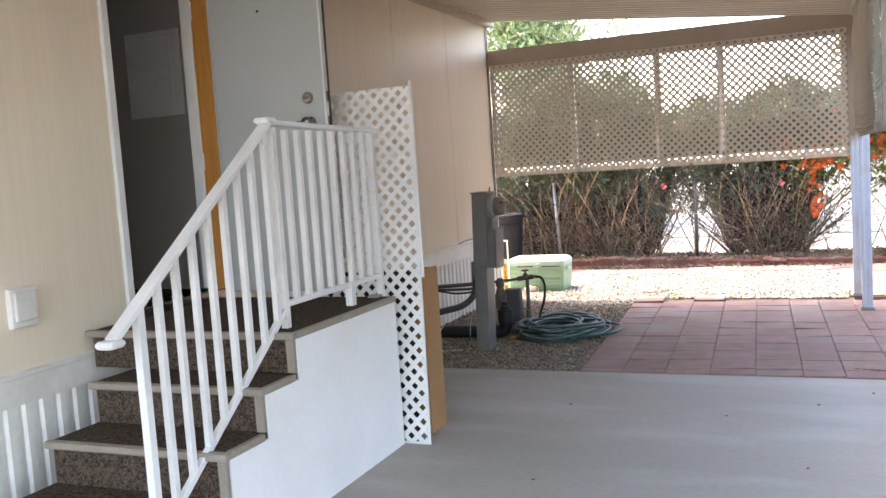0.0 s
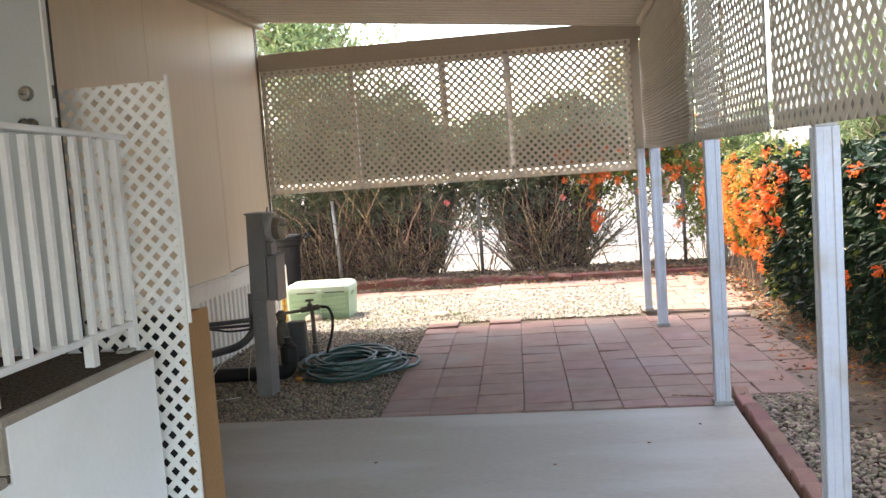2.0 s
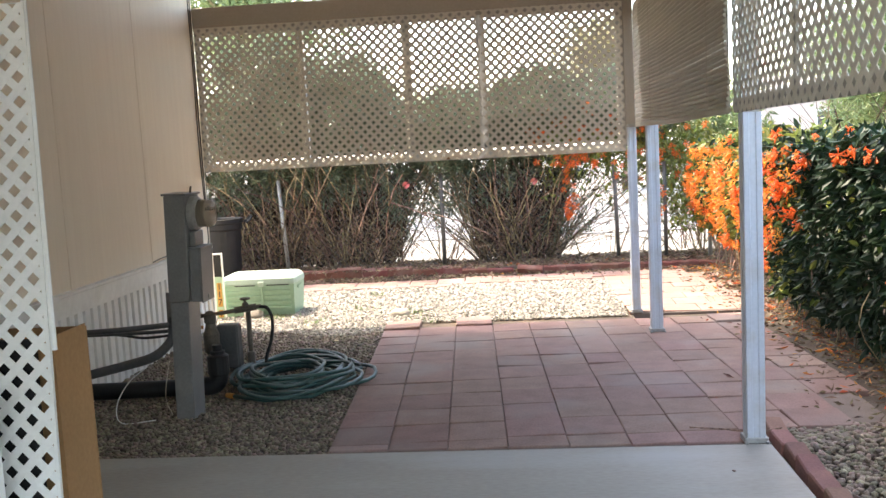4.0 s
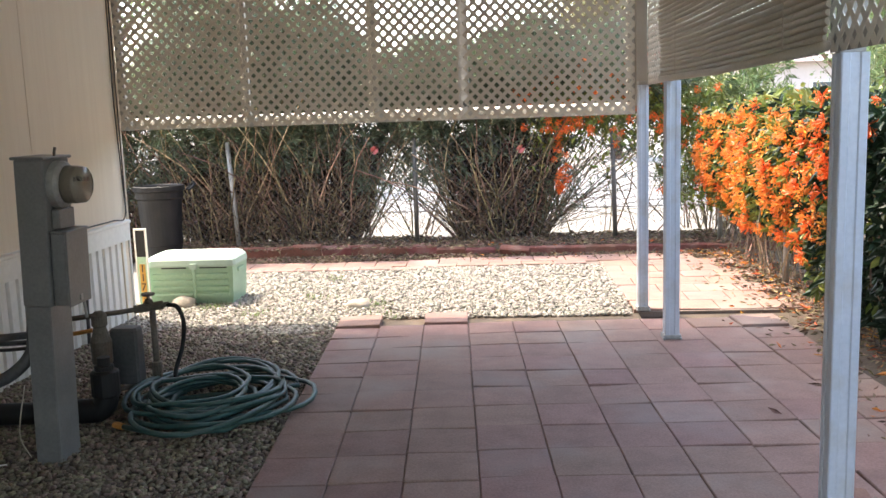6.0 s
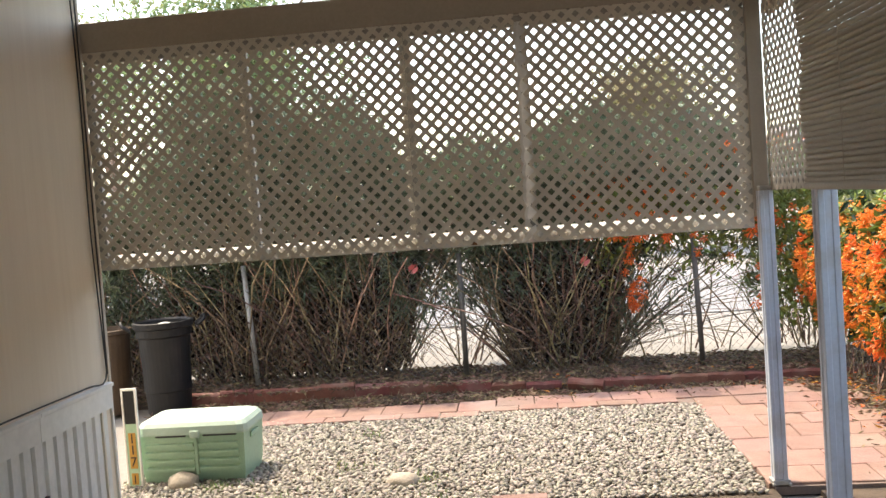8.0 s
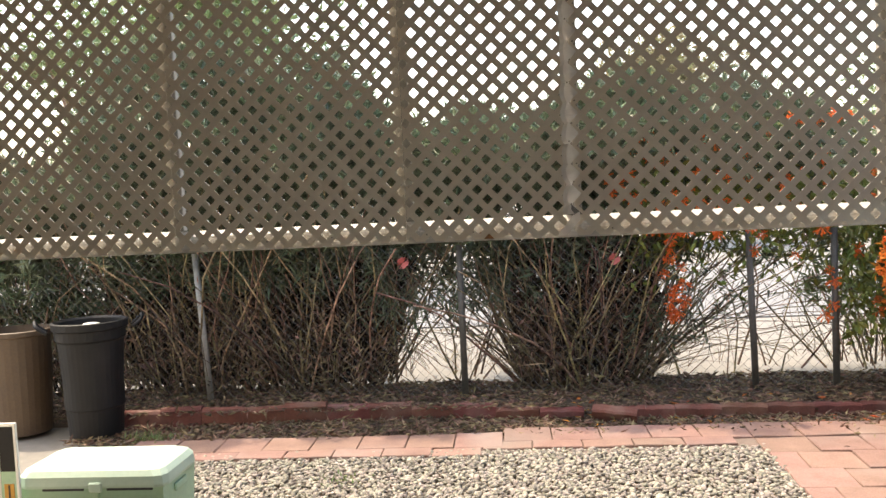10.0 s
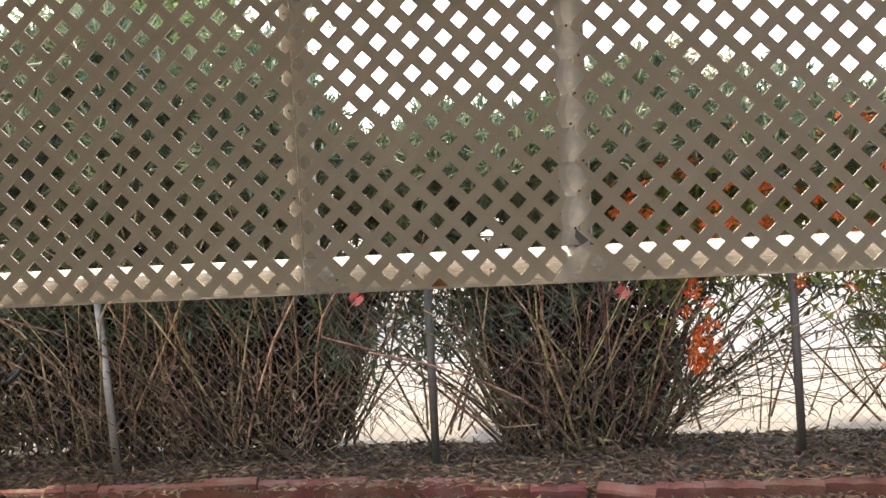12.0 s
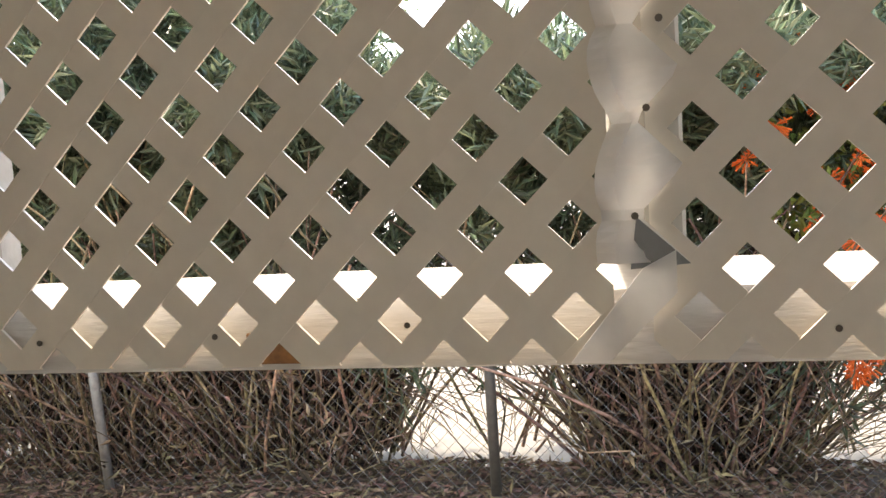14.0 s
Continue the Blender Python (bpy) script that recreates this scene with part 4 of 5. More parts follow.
# coiled garden hose
pts = []
turns, per = 13, 26
rh = random.Random(5)
offs = [(rh.uniform(-0.13, 0.10), rh.uniform(-0.15, 0.13), rh.uniform(0.20, 0.41), rh.uniform(0.75, 1.15)) for _ in range(turns + 1)]
for i in range(turns * per + 1):
    t = i / per
    k, f = int(min(t, turns - 1e-6)), t - int(min(t, turns - 1e-6))
    f = f * f * (3 - 2 * f)
    a, b_ = offs[k], offs[k + 1]
    cx, cy, r, e = (p * (1 - f) + q * f for p, q in zip(a, b_))
    ang = 2 * math.pi * t + 0.4
    pts.append((-1.515 + cx + r * math.cos(ang), 7.42 + cy + r * e * 1.22 * math.sin(ang), 0.014 + 0.0065 * t + 0.018 * math.sin(ang * 1.7 + k) ** 2))
g = Geo().tube([(-1.74, 7.60, 0.012), (-1.85, 7.45, 0.013)] + pts + [(-1.15, 7.35, 0.05), (-1.35, 7.02, 0.018), (-1.62, 6.97, 0.015), (-1.85, 7.08, 0.015)], 0.0122, 8)
hose = tagged(new("garden_hose", g.mesh("garden_hose", HOSE, True)), "coiled dark green garden hose lying on the gravel", "hose")
part("coupling", Geo().tube([(-1.85, 7.08, 0.015), (-1.885, 7.10, 0.015), (-1.905, 7.11, 0.015)], [0.016, 0.018, 0.015], 10), WOOD, hose, "brass hose coupling")

# ---- storage box, stones, marker, bins ----
sb = thing("storage_box", (-2.46, 10.07, 0), "mint green plastic garden storage box with faded lid", "storage box")
bx0, bx1, by0, by1 = -2.835, -2.165, 9.88, 10.26
part("body", Geo().rings([[(bx0 + i, by0 + i, z), (bx1 - i, by0 + i, z), (bx1 - i, by1 - i, z), (bx0 + i, by1 - i, z)] for i, z in ((0.02, -0.01), (0.012, 0.05), (0.0, 0.285))]), GREENBOX, sb)
for z in (0.075, 0.125, 0.175, 0.225):
    for a, b_ in ((bx0 + 0.04, -2.485), (-2.455, bx1 - 0.04)):
        part("rib", Geo().rings([[(x, by0 + 0.012, z - 0.016), (x, by0 - 0.013, z - 0.010), (x, by0 - 0.013, z + 0.006), (x, by0 + 0.012, z + 0.018)] for x in (a, b_)]), GREENBOX, sb)
part("rib", Geo().box(-2.482, -2.458, by0 - 0.012, by0 + 0.01, 0.04, 0.27, 0.004), GREENBOX, sb)
g = Geo()
rg = []
for i, z in ((-0.012, 0.287), (-0.016, 0.30), (-0.012, 0.338), (0.006, 0.362), (0.035, 0.375), (0.06, 0.378)):
    c = 0.05
    a0, a1, b0, b1 = bx0 + i, bx1 - i, by0 + i, by1 - i
    rg.append([(a0 + c, b0, z), (a1 - c, b0, z), (a1 - c * 0.3, b0 + c * 0.3, z), (a1, b0 + c, z), (a1, b1 - c, z), (a1 - c * 0.3, b1 - c * 0.3, z), (a1 - c, b1, z), (a0 + c, b1, z), (a0 + c * 0.3, b1 - c * 0.3, z), (a0, b1 - c, z), (a0, b0 + c, z), (a0 + c * 0.3, b0 + c * 0.3, z)])
lid = part("lid", g.rings(rg), MINTLID, sb, "sun-faded pale lid")
part("latch", Geo().box(-2.50, -2.44, by0 - 0.026, by0 - 0.008, 0.27, 0.315, 0.005), MINTLID, lid)
part("grip_slot", Geo().box(-2.72, -2.53, by0 - 0.014, by0 - 0.006, 0.277, 0.2865), CABLE, sb)
part("grip_slot", Geo().box(-2.42, -2.21, by0 - 0.014, by0 - 0.006, 0.277, 0.2865), CABLE, sb)
part("side_handle", Geo().box(bx1 - 0.004, bx1 + 0.012, 10.0, 10.14, 0.225, 0.26, 0.006), GREENBOX, sb)


def pebble(name, x, y, r, sz, label, seed):
    bm = bmesh.new()
    bmesh.ops.create_icosphere(bm, subdivisions=3, radius=1)
    for v in bm.verts:
        k = 1 + 0.14 * noise.noise(v.co * 1.3 + Vector((seed, 0, 0))) + 0.05 * noise.noise(v.co * 4 + Vector((seed, 3, 0)))
        v.co = Vector((v.co.x * r[0] * k, v.co.y * r[1] * k, v.co.z * sz * k))
    me = bpy.data.meshes.new(name)
    bm.to_mesh(me)
    bm.free()
    me.materials.append(ROCK)
    me.polygons.foreach_set("use_smooth", [True] * len(me.polygons))
    ob = new(name, me)
    ob.location = (x, y, sz * 0.55 - 0.02)
    return tagged(ob, label, "rock")


pebble("rock", -2.55, 9.82, (0.095, 0.075), 0.06, "smooth pale rounded rock beside the storage box", 1)
pebble("flat_rock", -1.18, 9.70, (0.095, 0.08), 0.045, "flat tan fieldstone lying in the gravel", 5)

nm = thing("marker_post", (-2.85, 9.84, 0), "white metal utility marker post with black and yellow number stickers", "marker post")
part("post_frame", Geo().box(-2.902, -2.890, 9.83, 9.845, -0.03, 0.60, 0.002).box(-2.818, -2.804, 9.83, 9.845, -0.03, 0.60, 0.002).box(-2.8895, -2.8185, 9.83, 9.845, 0.585, 0.60, 0.002), SKIRT, nm)
part("plate", Geo().box(-2.8895, -2.8185, 9.834, 9.842, -0.02, 0.38), GREENBOX, nm, "pale mint metal plate")
part("dark_plate", Geo().box(-2.8895, -2.8185, 9.836, 9.842, 0.381, 0.584), BLACK, nm)
stick = part("sticker", Geo().box(-2.876, -2.830, 9.8315, 9.8337, 0.105, 0.325), YELLOWTAPE, nm, "yellow number sticker")
part("sticker", Geo().box(-2.874, -2.832, 9.8315, 9.8337, 0.005, 0.075), YELLOWTAPE, nm)


def text(parent, body, x, y, z, size, material, rz=0):
    cu = bpy.data.curves.new("number", "FONT")
    cu.body, cu.size, cu.extrude, cu.align_x = body, size, 0.0005, "CENTER"
    tmp = new("number_tmp", cu)
    me = bpy.data.meshes.new_from_object(tmp.evaluated_get(bpy.context.evaluated_depsgraph_get()))
    bpy.data.objects.remove(tmp)
    me.materials.clear()
    me.materials.append(material)
    me.transform(pose(x, y, z, 90, 0, rz))
    return part("number", me, material, parent)


for ch, z in (("1", 0.262), ("1", 0.192), ("7", 0.118)):
    text(nm, ch, -2.853, 9.8308, z, 0.085, INK)
text(nm, "1", -2.853, 9.8308, 0.012, 0.075, INK)

bn = thing("trash_can", (-3.50, 11.93, 0), "large black plastic trash can without a lid", "trash can")
bc = (-3.50, 11.93, -0.02)
prof = [(0.185, 0.0), (0.20, 0.02), (0.215, 0.20), (0.222, 0.21), (0.225, 0.40), (0.245, 0.66), (0.262, 0.675), (0.264, 0.735), (0.282, 0.745), (0.284, 0.79), (0.268, 0.795), (0.255, 0.78), (0.24, 0.60), (0.20, 0.10)]
prof = [(r_ * 0.88, h_ * 1.0) for r_, h_ in prof]
part("body", Geo().lathe(prof, bc, 36), BLACK, bn, smooth=False)
for a in (0.5, 0.5 + math.pi):
    c, s = math.cos(a), math.sin(a)
    pts_ = [(bc[0] + c * 0.27 - s * -0.07, bc[1] + s * 0.27 + c * -0.07, 0.71), (bc[0] + c * 0.33 - s * -0.06, bc[1] + s * 0.33 + c * -0.06, 0.76), (bc[0] + c * 0.34, bc[1] + s * 0.34, 0.79), (bc[0] + c * 0.33 - s * 0.06, bc[1] + s * 0.33 + c * 0.06, 0.76), (bc[0] + c * 0.27 - s * 0.07, bc[1] + s * 0.27 + c * 0.07, 0.71)]
    part("handle", Geo().tube(arc(pts_), 0.013, 8), BLACK, bn, smooth=True)
tb = tagged(new("trash_bag", Geo().lathe([(0.02, 0.80), (0.05, 0.795), (0.075, 0.775), (0.07, 0.73), (0.03, 0.70)], (bc[0] + 0.02, bc[1] - 0.02, -0.04), 14).mesh("trash_bag", SKIRT, True)), "bit of white bag showing in the can", "bag")
b2 = thing("brown_bin", (-4.14, 12.12, 0), "brown plastic bin beside the black can", "trash can")
part("body", Geo().lathe([(0.19, -0.03), (0.21, 0.30), (0.225, 0.66), (0.24, 0.67), (0.24, 0.70), (0.225, 0.705), (0.21, 0.5), (0.17, 0.0)], (-4.14, 12.12, 0), 30), BROWNP, b2)

# cables on the wall corner
for pts_, lab in (([(WX + 0.012, 9.40, 3.0), (WX + 0.010, 9.42, 2.3), (WX + 0.012, 9.40, 1.6), (WX + 0.012, 9.43, 1.0), (WX + 0.02, 9.41, 0.74), (WX + 0.028, 9.2, 0.735), (WX + 0.022, 8.95, 0.735), (WX + 0.03, 8.4, 0.74), (WX + 0.034, 8.2, 0.73)], "thin dark cable running down the wall corner"),
                  ([(WX + 0.008, 9.455, 3.0), (WX + 0.012, 9.45, 2.2), (WX + 0.01, 9.455, 1.2), (WX + 0.012, 9.45, 0.76)], "dark cable stapled to the wall corner")):
    tagged(new("cable", Geo().tube(arc(pts_, 4), 0.0045, 6).mesh("cable", CABLE, True)), lab, "cable")
tagged(new("skirt_pipe", Geo().tube([(WX + 0.02, 8.7, -0.02), (WX + 0.02, 8.72, 0.30)], 0.012, 8).mesh("skirt_pipe", CONDUIT, True)), "short grey pipe stub standing against the skirting", "pipe")

# ---- fences ----
FY = 12.62


def chain_fence(name, p0, p1, height, label, rail=True):
    p0, p1 = Vector(p0), Vector(p1)
    f = thing(name, (p0 + p1) / 2, label, "fence")
    L = (p1 - p0).length
    d = (p1 - p0) / L
    nrm = Vector((-d.y, d.x, 0))
    pitch, r = 0.075, 0.0013
    vs, fs = [], []
    for s in (1, -1):
        c = -height
        while c < L + height:
            # wire from the bottom at c, leaning along s
            a0, a1 = (c, c + s * height)
            lo, hi = 0.0, height
            if s > 0:
                lo, hi = max(0, -c), min(height, L - c)
            else:
                lo, hi = max(0, c - L), min(height, c)
            c += pitch
            if hi - lo < 0.02:
                continue
            A_ = p0 + d * (c - pitch + s * lo) + Vector((0, 0, lo)) + nrm * (0.002 * s)
            B_ = p0 + d * (c - pitch + s * hi) + Vector((0, 0, hi)) + nrm * (0.002 * s)
            t = (B_ - A_).normalized()
            u = nrm
            w = t.cross(u)
            o = len(vs)
            for P in (A_, B_):
                for ang in (0.5, 2.6, 4.7):
                    vs.append(P + u * (r * math.cos(ang)) + w * (r * math.sin(ang)))
            for i in range(3):
                j = (i + 1) % 3
                fs.append((o + i, o + j, o + 3 + j, o + 3 + i))
    part("wire_mesh", fast_mesh("wire_mesh", np.array([tuple(v) for v in vs]), np.array(fs), WIRE), WIRE, f, kind="stuff")
    if rail:
        part("top_rail", Geo().tube([p0 + Vector((0, 0, height)), p1 + Vector((0, 0, height))], 0.016, 8), FPOST, f, smooth=True)
    return f


nf = chain_fence("wire_fence", (-7.0, FY, 0.02), (3.4, FY, 0.02), 1.12, "galvanised chain-link fence in front of the oleanders", False)
for x, m_, lean in ((-4.7, FPOST, 0), (-2.92, GALV, -0.06), (-1.005, FPOSTD, 0.0), (1.068, FPOSTD, -0.03), (1.62, FPOSTD, 0.0), (3.3, FPOST, 0)):
    part("fence_post", Geo().tube([(x, FY - 0.04, -0.06), (x + lean, FY - 0.04, 1.16)], 0.024, 10), m_, nf, smooth=True)
ef = chain_fence("wire_fence", (2.12, 2.0, 0.0), (2.12, 12.5, 0.0), 1.1, "chain-link fence overgrown by the flowering vine")
for y in (3.2, 5.5, 7.85, 10.25, 12.4):
    part("fence_post", Geo().tube([(2.09, y, -0.06), (2.09, y, 1.12)], 0.024, 10), FPOST, ef, smooth=True)

# ---- plants ----
prng = random.Random(11)


def stems(n, base, spread, h0, h1, lean, r0, sides=4, crook=0.10, taper=0.5):
    """Many bent stems fanning out of one base."""
    g = Geo()
    for _ in range(n):
        a, q = prng.uniform(0, 2 * math.pi), math.sqrt(prng.random())
        p = Vector((base[0] + spread[0] * q * math.cos(a), base[1] + spread[1] * q * math.sin(a), base[2]))
        out = Vector((math.cos(a) * q * lean[0] + prng.gauss(0, 0.10), math.sin(a) * q * lean[1] + prng.gauss(0, 0.14), 1)).normalized()
        h = prng.uniform(h0, h1)
        k = 6
        pts_, rad = [], []
        r = r0 * prng.uniform(0.5, 1.3)
        for i in range(k):
            pts_.append(p.copy())
            rad.append(r * (1 - (1 - taper) * i / (k - 1)))
            out = (out + Vector((prng.gauss(0, crook), prng.gauss(0, crook), prng.gauss(0, crook * 0.4)))).normalized()
            p = p + out * (h / (k - 1))
        g.tube(pts_, rad, sides, cap=False)
    return g


def crown_points(n, centre, radius, lumps, seed, shell=0.55):
    """Points in a lumpy cloud."""
    r = np.random.default_rng(seed)
    c = r.normal(size=(lumps, 3))
    c = unit(c) * (r.random((lumps, 1)) ** 0.5) * 0.75
    size = r.uniform(0.22, 0.42, size=lumps)
    pick = r.integers(0, lumps, n)
    d = unit(r.normal(size=(n, 3))) * (shell + (1 - shell) * r.random((n, 1))) * size[pick][:, None]
    p = c[pick] + d
    return p * np.array(radius) + np.array(centre), unit(d * np.array(radius))


def whorls(n, r, draw, up=0.45):
    """Leaf positions and directions in whorls of a dozen round each shoot tip."""
    c = draw(n)
    p = np.repeat(c, 11, axis=0) + r.normal(0, 0.018, (n * 11, 3))
    d = r.normal(size=(n * 11, 3)) + np.repeat(r.normal(0, 0.5, (n, 3)) + np.array([0, 0, up]), 11, axis=0)
    return p, d


def oleander(at, h, rx, ry, low, n_leaf, n_stem, base, lean, seed, leaf=OLEAF, label="overgrown oleander bush with bare lower stems and narrow leaves", twigs=260, dry=700, skirt_n=170):
    b = thing("oleander_bush", at, label, "bush", "oleander hedge")
    x, y, z = at
    part("stem_tangle", stems(n_stem, (x, y, z - 0.04), base, h * 0.4, h * 0.75, lean, 0.0085, 5, 0.20), BARK, b, "tangle of grey-brown stems", smooth=True, kind="stuff")
    g = Geo()
    for _ in range(twigs // 3):
        a = Vector((x + prng.gauss(0, base[0] * 0.75), y + prng.gauss(-0.05, base[1] * 0.6), z + prng.uniform(0.05, 0.85)))
        d = Vector((prng.gauss(0, 1), prng.gauss(0, 0.6), prng.gauss(0.3, 0.8))).normalized()
        L = prng.uniform(0.2, 0.6)
        g.tube([a, a + d * L * 0.5 + Vector((prng.gauss(0, 0.05), 0, prng.gauss(0, 0.05))), a + d * L + Vector((prng.gauss(0, 0.08), 0, prng.gauss(-0.03, 0.08)))], [0.0042, 0.0035, 0.002], 3, cap=False)
    part("dead_wood", g, BARK, b, kind="stuff")
    part("twig_tangle", stems(twigs, (x, y, z + 0.05), (base[0] * 1.3, base[1] * 1.3), 0.3, 1.0, (lean[0] * 1.3, lean[1]), 0.0032, 3, 0.38), BARK, b, kind="stuff")
    r = np.random.default_rng(seed + 1)
    p, d = crown_points(n_leaf // 11, (x, y - 0.12, (h + low) / 2), (rx, ry, (h - low) / 2 * 1.05), 34, seed)
    p, d2 = whorls(len(p), r, lambda n: p)
    d2 = d2 + np.repeat(d, 11, axis=0) * 0.6
    if skirt_n:
        q, e = whorls(skirt_n, r, lambda n: np.stack([x + r.uniform(-rx, rx, n) * 0.8, y - 0.30 + r.normal(0, 0.10, n), np.maximum(low - 0.22, low + 0.06 + r.normal(0, 0.17, n))], 1), 0.1)
        p, d2 = np.concatenate([p, q]), np.concatenate([d2, e])
    keep = p[:, 2] > low - 0.3
    p, d2 = p[keep], d2[keep]
    part("foliage", leaf_mesh("foliage", p, d2, r.uniform(0.08, 0.155, len(p)), r.uniform(0.007, 0.012, len(p)), leaf), leaf, b, "long narrow grey-green leaves", kind="stuff")
    if dry:
        qz = np.minimum(0.03 + np.abs(r.normal(size=dry)) * 0.50, 1.25)
        q = np.stack([x + r.uniform(-1, 1, dry) * base[0] * (0.85 + 0.55 * qz), y - 0.05 + r.normal(size=dry) * base[1] * 0.7, z + qz], 1)
        part("dry_leaves", leaf_mesh("dry_leaves", q, r.normal(size=q.shape), r.uniform(0.05, 0.1, dry), r.uniform(0.006, 0.011, dry), LITTER), LITTER, b, "dead brown leaves caught in the stems", kind="stuff")
    # near-black filler leaves: they stand for deep shade among the stems
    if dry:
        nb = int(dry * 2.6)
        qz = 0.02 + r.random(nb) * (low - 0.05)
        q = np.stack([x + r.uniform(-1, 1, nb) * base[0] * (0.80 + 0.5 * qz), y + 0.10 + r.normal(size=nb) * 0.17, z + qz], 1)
        part("inner_leaves", leaf_mesh("inner_leaves", q, r.normal(size=q.shape), r.uniform(0.07, 0.13, nb), r.uniform(0.012, 0.02, nb), SHADELEAF), SHADELEAF, b, "near-black leaves packed inside the bush to paint its inner shade", kind="stuff")
    return b


oleander((-5.7, 13.2, 0.03), 2.1, 1.0, 0.85, 0.7, 11000, 100, (0.7, 0.3), (0.5, 0.4), 21)
oleander((-4.45, 13.2, 0.05), 2.05, 0.85, 0.85, 0.72, 12000, 130, (0.65, 0.3), (0.4, 0.4), 22)
oleander((-3.15, 13.16, 0.05), 3.0, 0.95, 1.15, 1.06, 34000, 165, (0.62, 0.34), (0.2, 0.4), 23, twigs=230, dry=2600, skirt_n=250)
oleander((-2.2, 13.16, 0.05), 2.85, 0.95, 1.15, 1.06, 34000, 185, (0.62, 0.34), (0.32, 0.4), 24, twigs=230, dry=2600, skirt_n=250)
oleander((-0.12, 13.12, 0.05), 2.35, 1.0, 1.2, 1.10, 31000, 200, (0.53, 0.34), (0.7, 0.4), 25, twigs=220, dry=2200, skirt_n=150)
oleander((-1.1, 13.40, 0.05), 2.3, 0.75, 1.15, 0.92, 17000, 8, (0.25, 0.2), (0.7, 0.4), 28, twigs=20, dry=0, skirt_n=150, label="leafy oleander arching over the gap by a fence post")
oleander((1.05, 13.45, 0.02), 2.25, 1.0, 1.2, 1.15, 21000, 8, (0.8, 0.3), (0.5, 0.4), 26, twigs=14, dry=0, skirt_n=60)
oleander((2.4, 13.6, 0.02), 2.3, 1.0, 0.7, 0.7, 5500, 60, (0.6, 0.3), (0.5, 0.4), 27, leaf=OLEAFL, twigs=100, dry=0)
# leaning sprays that cross the gaps
br = thing("fallen_branches", (1.3, 12.9, 0.0), "bare arching branches reaching across the fence gap", "branches")
g = Geo()
hang = []
for k in range(44):
    s = Vector((prng.uniform(0.0, 0.5), prng.uniform(12.75, 13.1), prng.uniform(0.05, 0.35)))
    e = Vector((prng.uniform(0.8, 2.2), prng.uniform(12.7, 13.3), prng.uniform(0.15, 1.25)))
    mid = (s + e) / 2 + Vector((prng.gauss(0, 0.08), prng.gauss(0, 0.08), prng.uniform(0.0, 0.22)))
    g.tube(arc([s, mid, e, e + Vector((prng.uniform(0, 0.2), 0, prng.uniform(-0.15, 0.1)))], 4), prng.uniform(0.0016, 0.0042), 4, cap=False)
for k in range(16):
    s = Vector((prng.uniform(-1.7, -1.4), prng.uniform(12.75, 13.1), prng.uniform(0.3, 0.7)))
    e = s + Vector((prng.uniform(0.25, 0.7), 0, prng.uniform(-0.4, 0.2)))
    g.tube(arc([s, (s + e) / 2 + Vector((0, 0, 0.06)), e], 4), prng.uniform(0.002, 0.004), 4, cap=False)
part("branch_tangle", g, BARK, br, kind="stuff")
for cx, cz, n_ in ((-1.5, 0.74, 26), (-1.0, 0.72, 18), (-0.66, 0.72, 22), (-1.42, 0.55, 6), (0.62, 0.62, 18), (0.4, 0.42, 12)):
    for k in range(n_):
        s = Vector((cx + prng.gauss(0, 0.10), 12.74 + prng.gauss(0, 0.05), cz + 0.18 + prng.gauss(0, 0.08)))
        e = s + Vector((prng.gauss(0, 0.13), prng.gauss(-0.02, 0.03), -prng.uniform(0.05, 0.34)))
        hang.append((s, e))
gg = Geo()
hp, hd = [], []
for s, e in hang:
    gg.tube([s, (s + e) / 2 + Vector((0.015, 0, 0.02)), e], [0.0025, 0.002, 0.0012], 3, cap=False)
    for i in range(9):
        f = 0.35 + 0.65 * i / 8
        hp.append(tuple(s + (e - s) * f))
        hd.append(tuple((e - s).normalized() * 0.8 + Vector((prng.gauss(0, 0.6), prng.gauss(0, 0.5), prng.gauss(-0.15, 0.5)))))
part("hanging_twig", gg, BARK, br, kind="stuff")
hp, hd = np.array(hp), np.array(hd)
part("hanging_leaves", leaf_mesh("hanging_leaves", hp, hd, rng.uniform(0.06, 0.12, len(hp)), rng.uniform(0.006, 0.01, len(hp)), OLEAF), OLEAF, br, kind="stuff")
q = np.stack([rng.normal(-1.0, 0.06, 60), rng.normal(12.72, 0.06, 60), rng.uniform(0.5, 0.98, 60)], 1)
q = np.concatenate([q, np.stack([rng.normal(0.9, 0.2, 70), rng.normal(12.72, 0.06, 70), rng.normal(0.78, 0.12, 70)], 1)])
part("leaves", leaf_mesh("leaves", q, rng.normal(size=q.shape) + np.array([0, 0, -0.6]), rng.uniform(0.06, 0.11, len(q)), rng.uniform(0.006, 0.01, len(q)), OLEAF), OLEAF, br, kind="stuff")
# pale shrubs behind the flowering hedge
for x, y, h, sd in ((3.9, 6.6, 2.4, 31), (4.0, 8.9, 2.7, 32), (3.9, 11.2, 2.6, 33), (4.1, 4.3, 2.4, 34), (4.2, 2.0, 2.3, 35), (4.6, 13.4, 2.8, 36)):
    oleander((x, y, -0.06), h + 0.55, 1.0, 1.6, 0.35, 17000, 60, (0.5, 0.6), (0.5, 0.5), sd, leaf=OLEAFL, skirt_n=0, label="pale green shrub behind the flowering hedge", twigs=40, dry=0)


